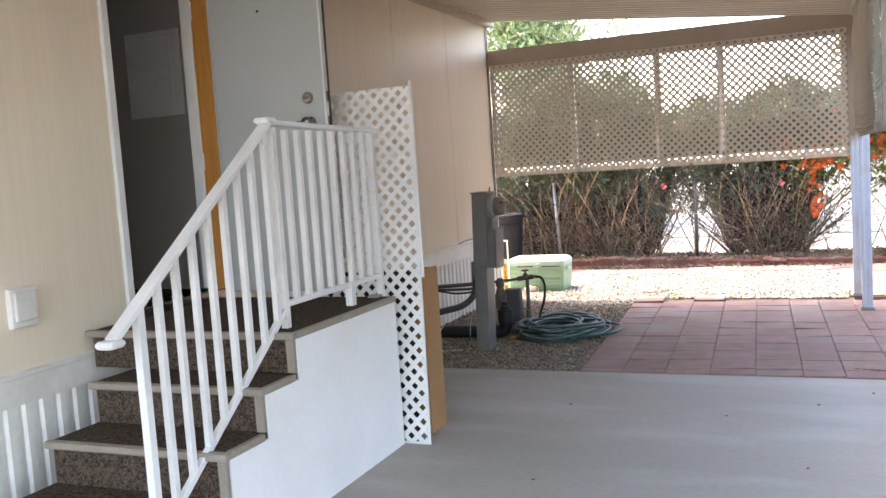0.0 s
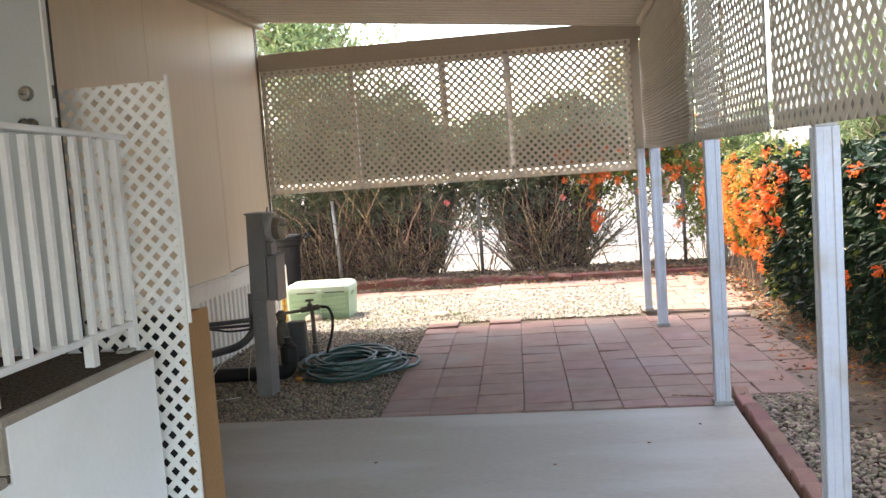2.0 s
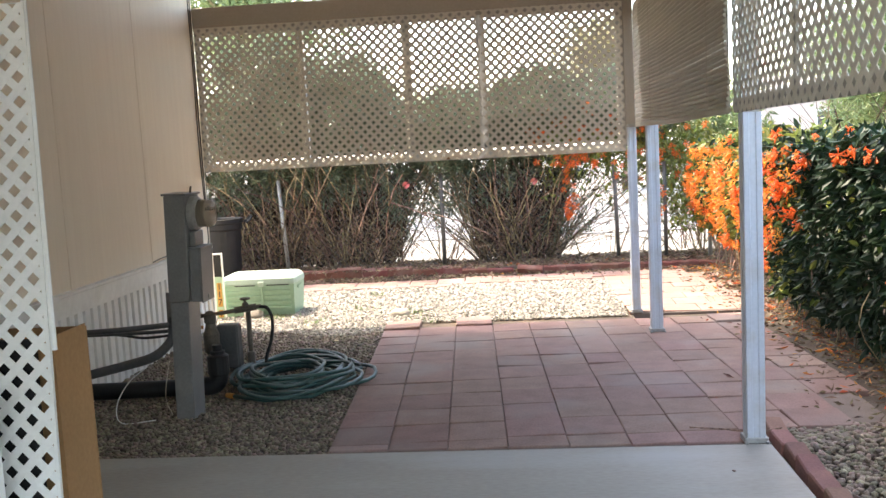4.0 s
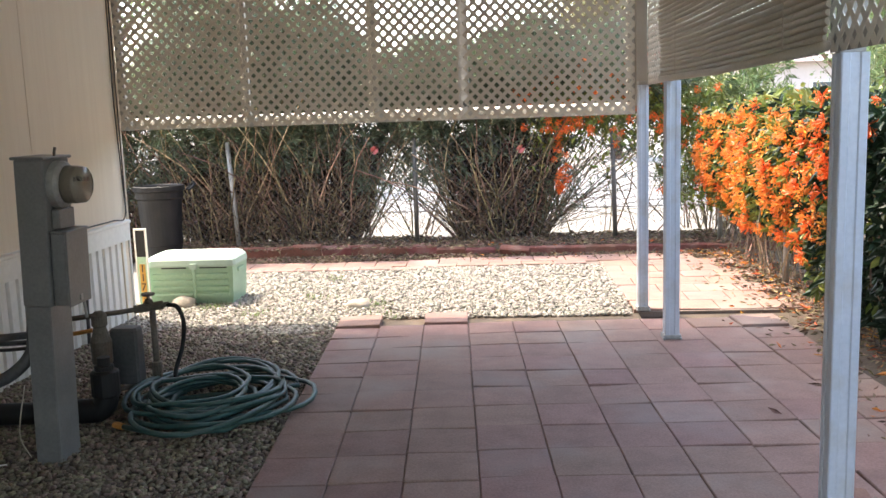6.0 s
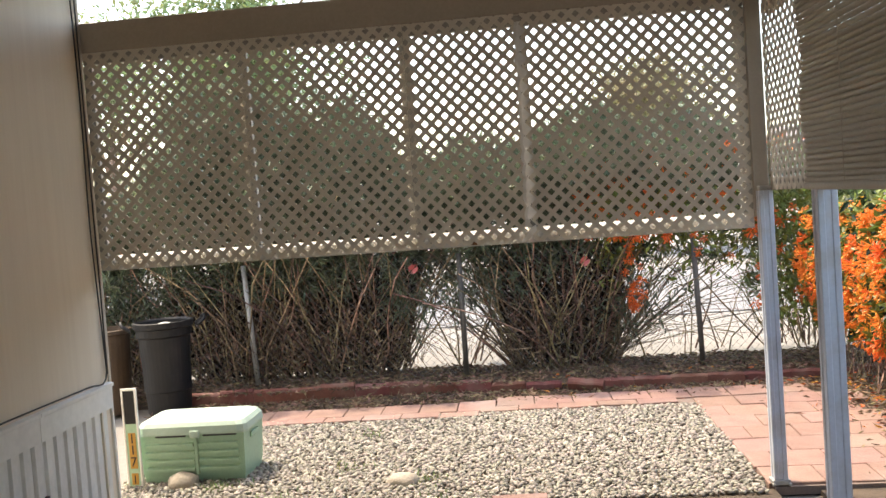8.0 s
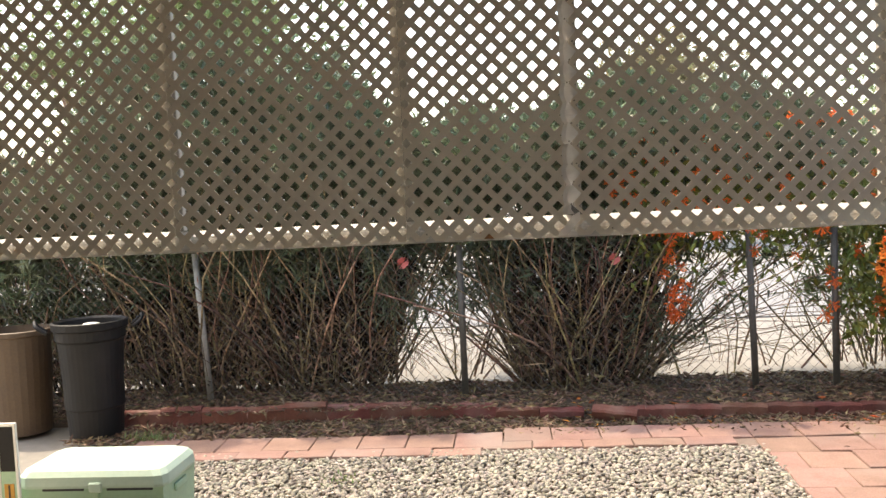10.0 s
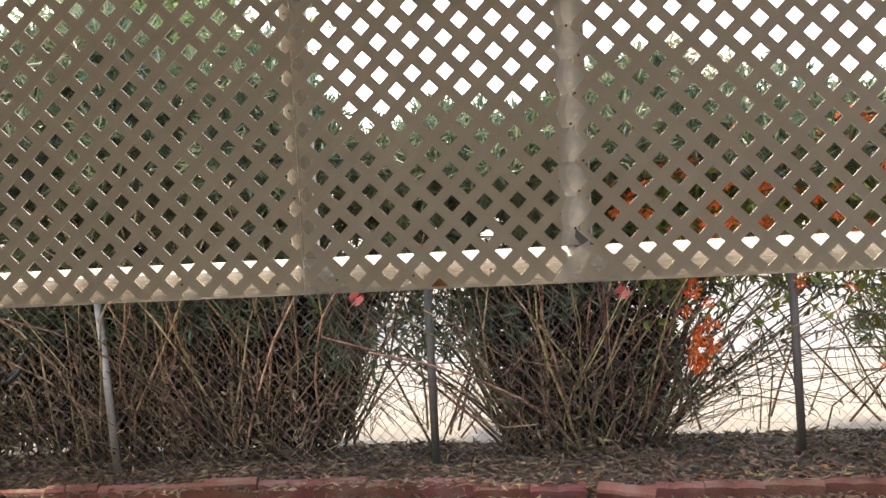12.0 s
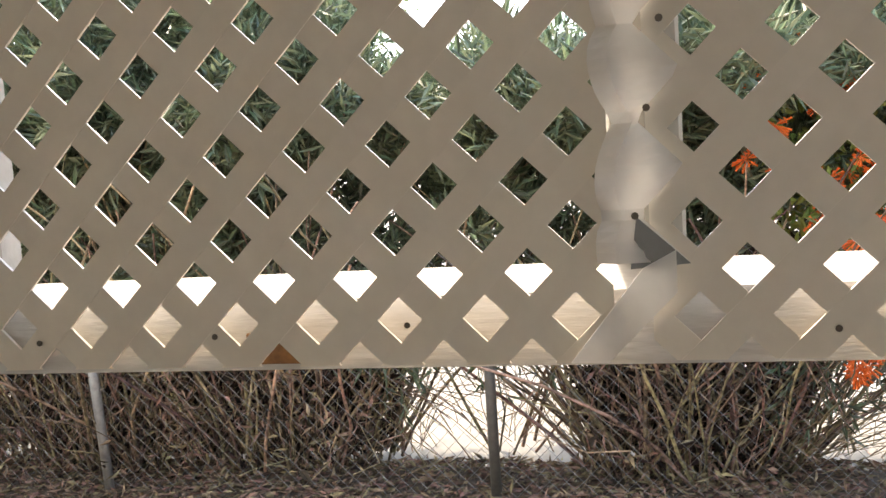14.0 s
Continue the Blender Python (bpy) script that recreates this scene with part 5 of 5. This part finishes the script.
# flower clusters
def cluster(seed, n=20):
    """Trumpet flowers that spring from one stalk tip."""
    r = random.Random(seed)
    g = Geo().add([(0, 0, 0)], [])
    for _ in range(n):
        d = Vector((r.gauss(-0.5, 0.7), r.gauss(0, 0.7), r.gauss(-0.1, 0.7))).normalized()
        L = r.uniform(0.045, 0.085)
        u = d.orthogonal().normalized()
        w = d.cross(u)
        o = len(g.v)
        bend = Vector((0, 0, -0.008))
        for f, rad in ((0.55, 0.0032), (1.0, 0.0062)):
            for k in range(5):
                a = 1.2566 * k
                g.v.append(tuple(d * L * f + bend * f + (u * math.cos(a) + w * math.sin(a)) * rad))
        for k in range(5):
            m = (k + 1) % 5
            g.f += [(0, o + k, o + m), (o + k, o + m, o + 5 + m, o + 5 + k)]
            a = 1.2566 * (k + 0.5)
            if k % 2 == 0:
                g.v.append(tuple(d * (L - 0.004) + bend + (u * math.cos(a) + w * math.sin(a)) * 0.017))
                g.f.append((o + 5 + k, o + 5 + m, len(g.v) - 1))
    return g


variants = [cluster(k).mesh("trumpet_flower", FLOWER) for k in range(5)]
variants_sun = [cluster(10 + k).mesh("trumpet_flower", FLOWER_SUN) for k in range(5)]

hedge = thing("trumpet_vine_hedge", (2.1, 7.3, 0), "dense dark green vine hedge full of orange trumpet flowers", "hedge")


def hedge_face(y, z):
    """How far the foliage stands out towards the path."""
    return 1.93 + 0.10 * noise.noise((y * 1.1, z * 1.7, 0)) + 0.05 * noise.noise((y * 3.3, z * 3.3, 4)) + 0.16 * max(0, (0.55 - z)) + (0.12 if y > 9.5 else 0) * max(0, 0.9 - z)


def hedge_top(y):
    return 1.36 + 0.09 * noise.noise((y * 0.9, 0, 7)) + 0.05 * noise.noise((y * 2.9, 0, 2))


pos, nrm = [], []
hr = random.Random(3)
for _ in range(24000):
    y = hr.uniform(2.0, 12.3)
    t = hedge_top(y)
    low = 0.12 + 0.10 * noise.noise((y * 1.7, 3, 1)) + (0.22 if y > 9.3 else 0)
    if hr.random() < 0.74:
        z = low + (t - low) * hr.random() ** 0.85
        x = hedge_face(y, z) + abs(hr.gauss(0, 0.07))
        nn = (-1, hr.gauss(0, 0.3), 0.2)
    else:
        x = hr.uniform(1.95, 2.75)
        z = t + hr.gauss(0, 0.05) - 0.12 * abs(x - 2.3)
        nn = (-0.3, hr.gauss(0, 0.3), 1)
    pos.append((x, y, z))
    nrm.append(nn)
pos, nrm = np.array(pos), np.array(nrm)
dirs = nrm * 0.35 + rng.normal(size=pos.shape) * 0.5 + np.array([0, 0, -0.55])
# sunlight by colour: the lit leaf copy takes over towards the far end
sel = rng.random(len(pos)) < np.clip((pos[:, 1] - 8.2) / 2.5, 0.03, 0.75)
for s_, m_, lb in ((~sel, VLEAF, "glossy dark green leaves"), (sel, VLEAF_SUN, "yellow-green leaves with sunlight painted into the colour")):
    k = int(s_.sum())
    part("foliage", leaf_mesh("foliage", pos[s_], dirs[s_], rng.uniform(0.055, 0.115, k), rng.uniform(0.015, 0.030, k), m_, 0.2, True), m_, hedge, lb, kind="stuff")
g = Geo()
for _ in range(420):
    y = hr.uniform(2.0, 12.3)
    p0 = Vector((hr.uniform(2.0, 2.4), y, 0))
    p1 = Vector((hr.uniform(1.95, 2.4), y + hr.gauss(0, 0.3), hr.uniform(0.4, 1.2)))
    g.tube(arc([p0, (p0 + p1) / 2 + Vector((hr.gauss(0, 0.06), hr.gauss(0, 0.06), 0)), p1], 3), hr.uniform(0.002, 0.006), 3, cap=False)
part("stem_tangle", g, BARK, hedge, "dry tangled vine stems", kind="stuff")
count = 0
while count < 255:
    y = hr.uniform(2.2, 12.25)
    dens = 0.035 if y < 8.3 else min(1.0, 0.25 + (y - 8.3) * 0.5)
    t = hedge_top(y)
    z = hr.uniform(0.35, t + 0.05)
    if z > t - 0.13:
        dens = max(dens, 0.9)
    if hr.random() > dens:
        continue
    lit = y > 9.0
    # from y = 8 on, more clusters get the amber, painted-sunlight copy
    o = part("trumpet_flower", hr.choice(variants_sun if (hr.random() < min(0.7, max(0.05, (y - 8.0) * 0.35))) else variants), FLOWER, hedge)
    x = hedge_face(y, min(z, t)) - 0.02 if z < t - 0.02 else hr.uniform(1.92, 2.5)
    sc = hr.uniform(0.65, 1.1) if y < 9 else hr.uniform(0.75, 1.1)
    o.matrix_basis = Matrix.LocRotScale((x, y, z), Euler((hr.uniform(-0.6, 0.6), hr.uniform(-0.5, 0.5), hr.uniform(-0.7, 0.7))), (sc, sc, sc))
    count += 1

# countless smaller flowers on the sunny end, their amber tint painting the sunlight
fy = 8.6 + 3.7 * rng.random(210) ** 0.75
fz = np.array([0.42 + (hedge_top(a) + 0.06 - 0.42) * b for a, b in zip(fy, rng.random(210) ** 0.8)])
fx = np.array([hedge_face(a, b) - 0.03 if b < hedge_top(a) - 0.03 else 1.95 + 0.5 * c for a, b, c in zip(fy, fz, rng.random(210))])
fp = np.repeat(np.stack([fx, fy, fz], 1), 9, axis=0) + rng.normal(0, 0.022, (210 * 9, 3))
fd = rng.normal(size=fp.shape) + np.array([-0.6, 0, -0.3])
part("flower_mass", leaf_mesh("flower_mass", fp, fd, rng.uniform(0.03, 0.055, len(fp)), rng.uniform(0.005, 0.009, len(fp)), FLOWER_SUN), FLOWER_SUN, hedge, "trumpet flowers tinted amber as if sunlit", kind="stuff")

# the vine also climbs the back fence near the corner
bv = thing("climbing_vine", (1.5, 12.6, 0.6), "orange trumpet vine climbing over the back fence", "vine")
q = np.concatenate([np.stack([rng.uniform(0.2, 2.2, 2000), rng.normal(12.66, 0.09, 2000), 1.35 + rng.normal(0, 0.24, 2000)], 1),
                    np.stack([rng.uniform(1.65, 2.4, 900), rng.normal(12.55, 0.1, 900), rng.uniform(0.35, 1.35, 900)], 1)])
# these leaves too wear the lit copy's yellow-green
part("foliage", leaf_mesh("foliage", q, rng.normal(size=q.shape) * 0.6 + np.array([0, -0.3, -0.5]), rng.uniform(0.05, 0.09, len(q)), rng.uniform(0.012, 0.02, len(q)), VLEAF_SUN, 0.2, True), VLEAF_SUN, bv, kind="stuff")
for k in range(150):
    if k >= 70:
        x, z = hr.uniform(0.05, 2.1), hr.uniform(1.2, 1.95)
    elif k < 18:
        x, z = hr.gauss(0.50, 0.045), hr.uniform(0.58, 1.2)
    elif k < 36:
        x, z = hr.uniform(0.1, 1.6), hr.gauss(1.24, 0.09)
    else:
        x, z = hr.uniform(1.5, 2.3), hr.uniform(0.55, 1.4)
    o = part("trumpet_flower", hr.choice(variants), FLOWER, bv)
    sc = hr.uniform(0.55, 0.9)
    o.matrix_basis = Matrix.LocRotScale((x, 12.52 + hr.gauss(0, 0.04), z), Euler((0, 0, 1.4 + hr.gauss(0, 0.5))), (sc, sc, sc))
pk = Geo()
for k in range(14):
    a = k * 2.4
    d = Vector((math.cos(a), -0.4, math.sin(a)))
    pk.add([(0, 0, 0), tuple(d * 0.035 + Vector((0.012, 0, 0.01))), tuple(d * 0.042), tuple(d * 0.035 - Vector((0.012, 0, 0.01)))], [(0, 1, 2, 3)])
for x, z in ((-1.42, 1.03), (0.1, 1.0)):
    o = tagged(new("oleander_blossom", pk.mesh("oleander_blossom", PINK)), "pink oleander blossom on the hedge", "flower", "oleander blossoms")
    o.location = (x, 12.58, z)


# trees behind
def tree(at, h, r, n, seed, label, leaf=OLEAFL):
    t = thing("tree", at, label, "tree", "trees behind the hedge")
    x, y, z = at
    tr_ = random.Random(seed)
    g = Geo().tube(arc([(x, y, z), (x + 0.1, y, z + h * 0.25), (x - 0.05, y + 0.1, z + h * 0.5)], 4), [0.16 - 0.008 * i for i in range(9)], 8)
    for k in range(9):
        a = k * 2.4
        p = Vector((x - 0.05, y + 0.1, z + h * (0.3 + 0.03 * k)))
        e = p + Vector((math.cos(a) * r * 0.7, math.sin(a) * r * 0.7, h * tr_.uniform(0.15, 0.38)))
        g.tube(arc([p, (p + e) / 2 + Vector((0, 0, 0.15)), e], 4), [0.07 - 0.0065 * i for i in range(9)], 6)
    part("trunk", g, BARK, t, smooth=True)
    p, d = crown_points(n, (x, y, z + h * 0.68), (r, r, h * 0.36), 46, seed, 0.3)
    rr = np.random.default_rng(seed)
    part("crown", leaf_mesh("crown", p, d + rr.normal(size=p.shape) * 0.6, rr.uniform(0.10, 0.2, n), rr.uniform(0.025, 0.045, n), leaf), leaf, t, "feathery pale crown of small leaves", kind="stuff")


tree((-5.4, 20.5, -0.06), 6.6, 2.3, 9000, 51, "leafy pale green tree beyond the hedge")
tree((-11, 27, -0.06), 7.5, 3.0, 6000, 52, "leafy tree across the street")
tree((9.5, 29, -0.06), 5.5, 2.6, 5000, 53, "round tree across the street")
tree((3.1, 29.0, -0.06), 5.3, 2.5, 11000, 54, "rounded olive-brown tree across the street", DRYLEAF)

# home across the street
hs_ = thing("mobile_home", (19, 42, -0.06), "pale pinkish mobile home across the street", "house")
part("wall", Geo().box(10, 28, 40, 45, -0.06, 2.9), FARWALL, hs_)
part("roof", Geo().rings([[(9.6, 39.6, 2.9), (9.6, 45.4, 2.9), (9.6, 42.5, 3.8)], [(28.4, 39.6, 2.9), (28.4, 45.4, 2.9), (28.4, 42.5, 3.8)]]), FARROOF, hs_)
for x in (12, 15.2, 19, 22.5, 25.5):
    w_ = part("window", Geo().box(x, x + 1.3, 39.94, 39.999, 1.1, 2.2, 0.01), SKIRT, hs_)
    part("pane", Geo().box(x + 0.1, x + 1.2, 39.925, 39.939, 1.2, 2.1), MIRRORM, w_)

# ---- gravel, litter, pavers, edging ----


def ico():
    bm = bmesh.new()
    bmesh.ops.create_icosphere(bm, subdivisions=1, radius=1)
    v = np.array([tuple(p.co) for p in bm.verts])
    f = np.array([[p.index for p in q.verts] for q in bm.faces])
    bm.free()
    return v, f


IV, IF = ico()


def gravel(name, places, size, label, zoff=-0.018, material=STONE):
    n = len(places)
    r = np.random.default_rng(n)
    s = r.uniform(0.6, 1.35, (n, 1)) * size
    sc = np.concatenate([s, s * r.uniform(0.6, 1.0, (n, 1)), s * r.uniform(0.4, 0.65, (n, 1))], 1)
    v = IV[None] * (1 + r.normal(0, 0.13, (n, len(IV), 1))) * sc[:, None, :]
    a, tl = r.uniform(0, 6.28, n), r.normal(0, 0.35, n)
    c, s_ = np.cos(a)[:, None], np.sin(a)[:, None]
    x, y, z = v[..., 0], v[..., 1], v[..., 2]
    z = z + x * np.sin(tl)[:, None]
    v = np.stack([x * c - y * s_, x * s_ + y * c, z], -1)
    v += np.concatenate([places, (zoff + sc[:, 2:3] * 0.7 + r.random((n, 1)) * 0.006)], 1)[:, None, :]
    f = (np.arange(n)[:, None, None] * len(IV) + IF[None]).reshape(-1, 3)
    return tagged(new(name, fast_mesh(name, v.reshape(-1, 3), f, material, True)), label, "gravel", "", "stuff")


def scatter(x0, x1, y0, y1, step, keep):
    gx, gy = np.meshgrid(np.arange(x0, x1, step), np.arange(y0, y1, step))
    p = np.stack([gx.ravel(), gy.ravel()], 1) + rng.uniform(-0.5, 0.5, (gx.size, 2)) * step
    return p[keep(p[:, 0], p[:, 1])]


def left_edge(y):
    return -1.056 - 0.0585 * (y - 6.1)


# stone colour switches near the roof's shadow edge, so shade is painted in
gravel("gravel", scatter(-2.80, 0.86, 6.06, 9.15, 0.0205, lambda x, y: (x < left_edge(y) + 0.02) & (y < 9.0 + 0.12 * np.sin(x * 5))), 0.0142, "fine brown pea gravel by the house, darkened for the carport's shade", material=STONE_SHADE)
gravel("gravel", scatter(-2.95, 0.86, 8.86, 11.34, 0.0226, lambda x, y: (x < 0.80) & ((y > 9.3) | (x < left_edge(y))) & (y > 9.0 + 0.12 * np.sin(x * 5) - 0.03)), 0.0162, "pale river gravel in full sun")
gravel("gravel", scatter(1.16, 2.1, 1.0, 6.35, 0.0265, lambda x, y: x < 1.75 + 0.2 * np.sin(y * 3)), 0.0185, "grey-brown river gravel beside the brick edging, darkened for shade", material=STONE_SHADE)

for x0_, x1_, y0_, y1_, n_, m_, nm_, lb in ((-3.6, 2.2, 11.62, 12.3, 8500, LITTER, "leaf_litter", "dead oleander leaves on the bed"), (-6.0, 3.0, 12.3, 13.2, 15000, LITTER, "leaf_litter", "thick brown leaf litter under the hedge"),
                                            (1.2, 2.3, 3.0, 12.0, 5200, LITTER, "leaf_litter", "dry brown litter below the vine"), (1.35, 2.25, 6.4, 12.2, 750, PETALS, "fallen_petals", "fallen orange flowers on the pavers"), (-0.3, 1.9, 11.7, 12.3, 130, PETALS, "fallen_petals", "fallen orange flowers by the back edging")):
    xx = rng.uniform(x0_, x1_, n_)
    if x0_ > 1:
        xx = x1_ - np.abs(rng.normal(0, (x1_ - x0_) * 0.28, n_))
    yy = rng.uniform(y0_, y1_, n_)
    if y0_ >= 12.3:
        zz = np.array([-0.045 + min(1, max(0, (b - 12.28) / 0.158)) * min(1, max(0, (13.23 - b) / 0.24)) * (0.075 + 0.03 * noise.noise((a * 1.3, b * 1.6, 0))) for a, b in zip(xx, yy)]) + rng.uniform(0, 0.03, n_)
    else:
        zz = np.where((x0_ < 1) & (np.abs(yy - 12.13) < 0.10) & (xx * 37 % 1 < 0.4), 0.074, 0.006 if x0_ > 1 else -0.012) + rng.uniform(0, 0.012, n_)
    p = np.stack([xx, yy, zz], 1)
    d = rng.normal(size=p.shape) * np.array([1, 1, 0.18])
    tagged(new(nm_, leaf_mesh(nm_, p, d, rng.uniform(0.03, 0.085, n_), rng.uniform(0.005, 0.011, n_), m_)), lb, "litter", "", "stuff")
# green weeds in the gravel
for x, y, n_ in ((-2.3, 9.76, 60), (-1.05, 9.75, 50), (-1.55, 10.0, 40), (-1.9, 9.45, 40), (-3.05, 11.75, 160), (-0.9, 9.35, 30), (-1.6, 10.8, 40)):
    p = np.stack([rng.normal(x, 0.07, n_), rng.normal(y, 0.06, n_), np.full(n_, -0.01)], 1)
    d = rng.normal(size=p.shape) * 0.6 + np.array([0, 0, 0.8])
    tagged(new("weeds", leaf_mesh("weeds", p, d, rng.uniform(0.02, 0.06, n_), rng.uniform(0.003, 0.007, n_), OLEAFL)), "small green weed tuft in the gravel", "weed", "", "stuff")

pave = solid("pavement", Geo().box(-1.03, 1.72, 6.07, 9.0, -0.05, -0.007).box(0.83, 1.80, 9.36, 11.5, -0.05, -0.007).box(-3.0, 0.82, 11.24, 11.6, -0.05, -0.010), SAND, "red square paving stones laid in staggered columns", "pavement", "structure")
PP = 0.2935


def paver_mesh(w, d):
    g = Geo()
    b = 0.004
    x, y = w / 2, d / 2
    return g.rings([[(-x, -y, -0.035), (x, -y, -0.035), (x, y, -0.035), (-x, y, -0.035)], [(-x, -y, -b), (x, -y, -b), (x, y, -b), (-x, y, -b)], [(-x + b, -y + b, 0), (x - b, -y + b, 0), (x - b, y - b, 0), (-x + b, y - b, 0)]]).mesh("paver", PAVER)


full, half = paver_mesh(PP - 0.004, PP - 0.004), paver_mesh(PP - 0.004, PP / 2 - 0.004)
qr = random.Random(9)


def lay(me, x, y, rz=0.0, lift=0.0):
    o = part("paver", me, PAVER, pave)
    o.matrix_basis = Matrix.LocRotScale((x, y, 0.004 + lift + qr.uniform(-0.002, 0.004)), Euler((qr.gauss(0, 0.012), qr.gauss(0, 0.012), rz + qr.gauss(0, 0.006) + (math.pi * qr.randrange(2) if me is full else 0))), None)


rot = 0.0545
PD = 0.2845
JOINTS = (7.000, 7.028, 7.045, 7.087, 7.090, 7.090, 7.105, 7.112, 7.125, 7.14)
for c in range(10):
    wide = PP - 0.004 - (0.04 if c == 5 else 0)
    deep = paver_mesh(wide, PD - 0.004)
    y = JOINTS[c] + PD / 2
    while y - PD > 6.08 + PD / 2:
        y -= PD
    first = y - PD / 2 - 6.072
    column = []
    if first > 0.05:
        column.append((6.072 + first / 2, paver_mesh(wide, first - 0.004)))
    while y < (9.2 if c not in (1, 4) else 8.95):
        column.append((y, deep))
        y += PD
    for y, me in column:
        xx = -1.056 + PP * (c + 0.5) - math.tan(rot) * (y - 6.1) - (0.04 if c > 5 else 0.02 if c == 5 else 0)
        if (y < 6.36 and xx > 1.02) or (y < 6.8 and xx > 1.45):
            continue
        lay(me, xx, y, rot, 0.016 if y > 8.98 else 0)
# back path, two rows
for k in range(13):
    x = -3.05 + k * PP * 1.01
    yb = 11.22 if x < -0.85 else 11.335
    for r_ in range(2):
        lay(full if r_ else half, x + (0.12 if r_ else 0), yb + (PP + 0.003 if r_ else 0.075), 0.02)
# side path
for r_ in range(7):
    y = 9.53 + r_ * (PP + 0.003)
    for k in range(4):
        x = 0.945 + k * (PP + 0.002) + (PP / 2 if r_ % 2 else 0.0) - 0.03 * (r_ - 1) / 6
        if k == 0 and r_ % 2:
            lay(half, x - PP * 0.75, y, math.pi / 2 - 0.02)
        if x < 1.95:
            lay(full, x, y, -0.02)
for k in range(3):
    lay(full, 0.92 + k * PP, 11.63, 0.02)

# brick edging by the slab
edge_b = thing("brick_edging", (1.11, 4.0, 0), "row of reddish bricks set on edge beside the slab", "edging")
bm_ = Geo().box(-0.045, 0.045, -0.088, 0.088, -0.06, 0.035, 0.008).mesh("brick", BRICK)
y = 6.22
while y > -2.0:
    o = part("brick", bm_, BRICK, edge_b)
    o.matrix_basis = Matrix.LocRotScale((1.115 + qr.gauss(0, 0.005), y, 0.004 + qr.gauss(0, 0.004)), Euler((qr.gauss(0.12, 0.04), qr.gauss(0, 0.05), qr.gauss(0, 0.05))), None)
    y -= 0.183 if abs(y - 4.39) > 0.09 else 0.366      # the row leaves room for a post
# red edging along the bed
edge_k = thing("bed_edging", (-0.5, 12.28, 0), "low row of red concrete edging blocks along the bed", "edging")
pr = [(-0.04, -0.06), (0.04, -0.06), (0.04, 0.095), (0.028, 0.112), (0.0, 0.12), (-0.028, 0.112), (-0.04, 0.095)]
kb = Geo().rings([[(x, yy, z) for yy, z in pr] for x in (-0.146, 0.146)]).mesh("edging_block", KERB)
sc = Geo()
for k in range(13):
    x = -0.146 + 0.292 * k / 12
    hump = 0.075 + 0.007 * abs(math.sin(math.pi * 2 * (x + 0.146) / 0.292)) ** 0.7
    sc.v += [(x, yy, z if z < 0 else hump + (z - 0.095) * 0.7) for yy, z in pr]
sc.f = [(k * 7 + i, k * 7 + (i + 1) % 7, (k + 1) * 7 + (i + 1) % 7, (k + 1) * 7 + i) for k in range(12) for i in range(7)] + [tuple(reversed(range(7))), tuple(84 + i for i in range(7))]
ks = sc.mesh("edging_block", KERB)
x = -3.27
while x < 3.0:
    o = part("edging_block", kb if x < -1.5 else ks, KERB, edge_k)
    yk = 12.18 + 0.04 * (x + 3.3) if x < -1.2 else (12.264 - 0.16 * min(1, (x + 1.2) / 1.2))
    o.matrix_basis = Matrix.LocRotScale((x, yk - 0.05, (-0.025 if x < -1.5 else -0.035) + qr.gauss(0, 0.008)), Euler((qr.gauss(0, 0.05), qr.gauss(0, 0.02), qr.gauss(0, 0.03) + (0.05 if x < -1.2 else -0.08))), None)
    if -0.2 < x < 0.1:      # one block has been knocked over
        o.matrix_basis = Matrix.LocRotScale((x + 0.05, yk - 0.10, -0.01), Euler((0.5, 0.06, -0.25)), None)
    x += 0.2945
# twigs and crumbs on the slab
for k, (x, y) in enumerate(((0.02, 5.1), (-0.75, 3.9), (0.45, 4.3), (0.8, 5.7), (-0.2, 3.2), (0.5, 5.4), (-0.9, 5.2))):
    o = tagged(new("leaf_crumb", Geo().box(-0.008, 0.008, -0.005, 0.005, 0, 0.004, 0.001).mesh("leaf_crumb", LITTER)), "dark crumb of dry leaf on concrete", "debris", "slab debris")
    o.matrix_basis = pose(x, y, 0.0005, 0, 0, 37 * k)
tagged(new("twig", Geo().tube(arc([(0.72, 6.28, 0.012), (0.9, 6.2, 0.02), (1.0, 6.17, 0.012), (1.12, 6.12, 0.05)]), 0.004, 5).mesh("twig", BARK)), "dry vine runner lying by the post", "twig")
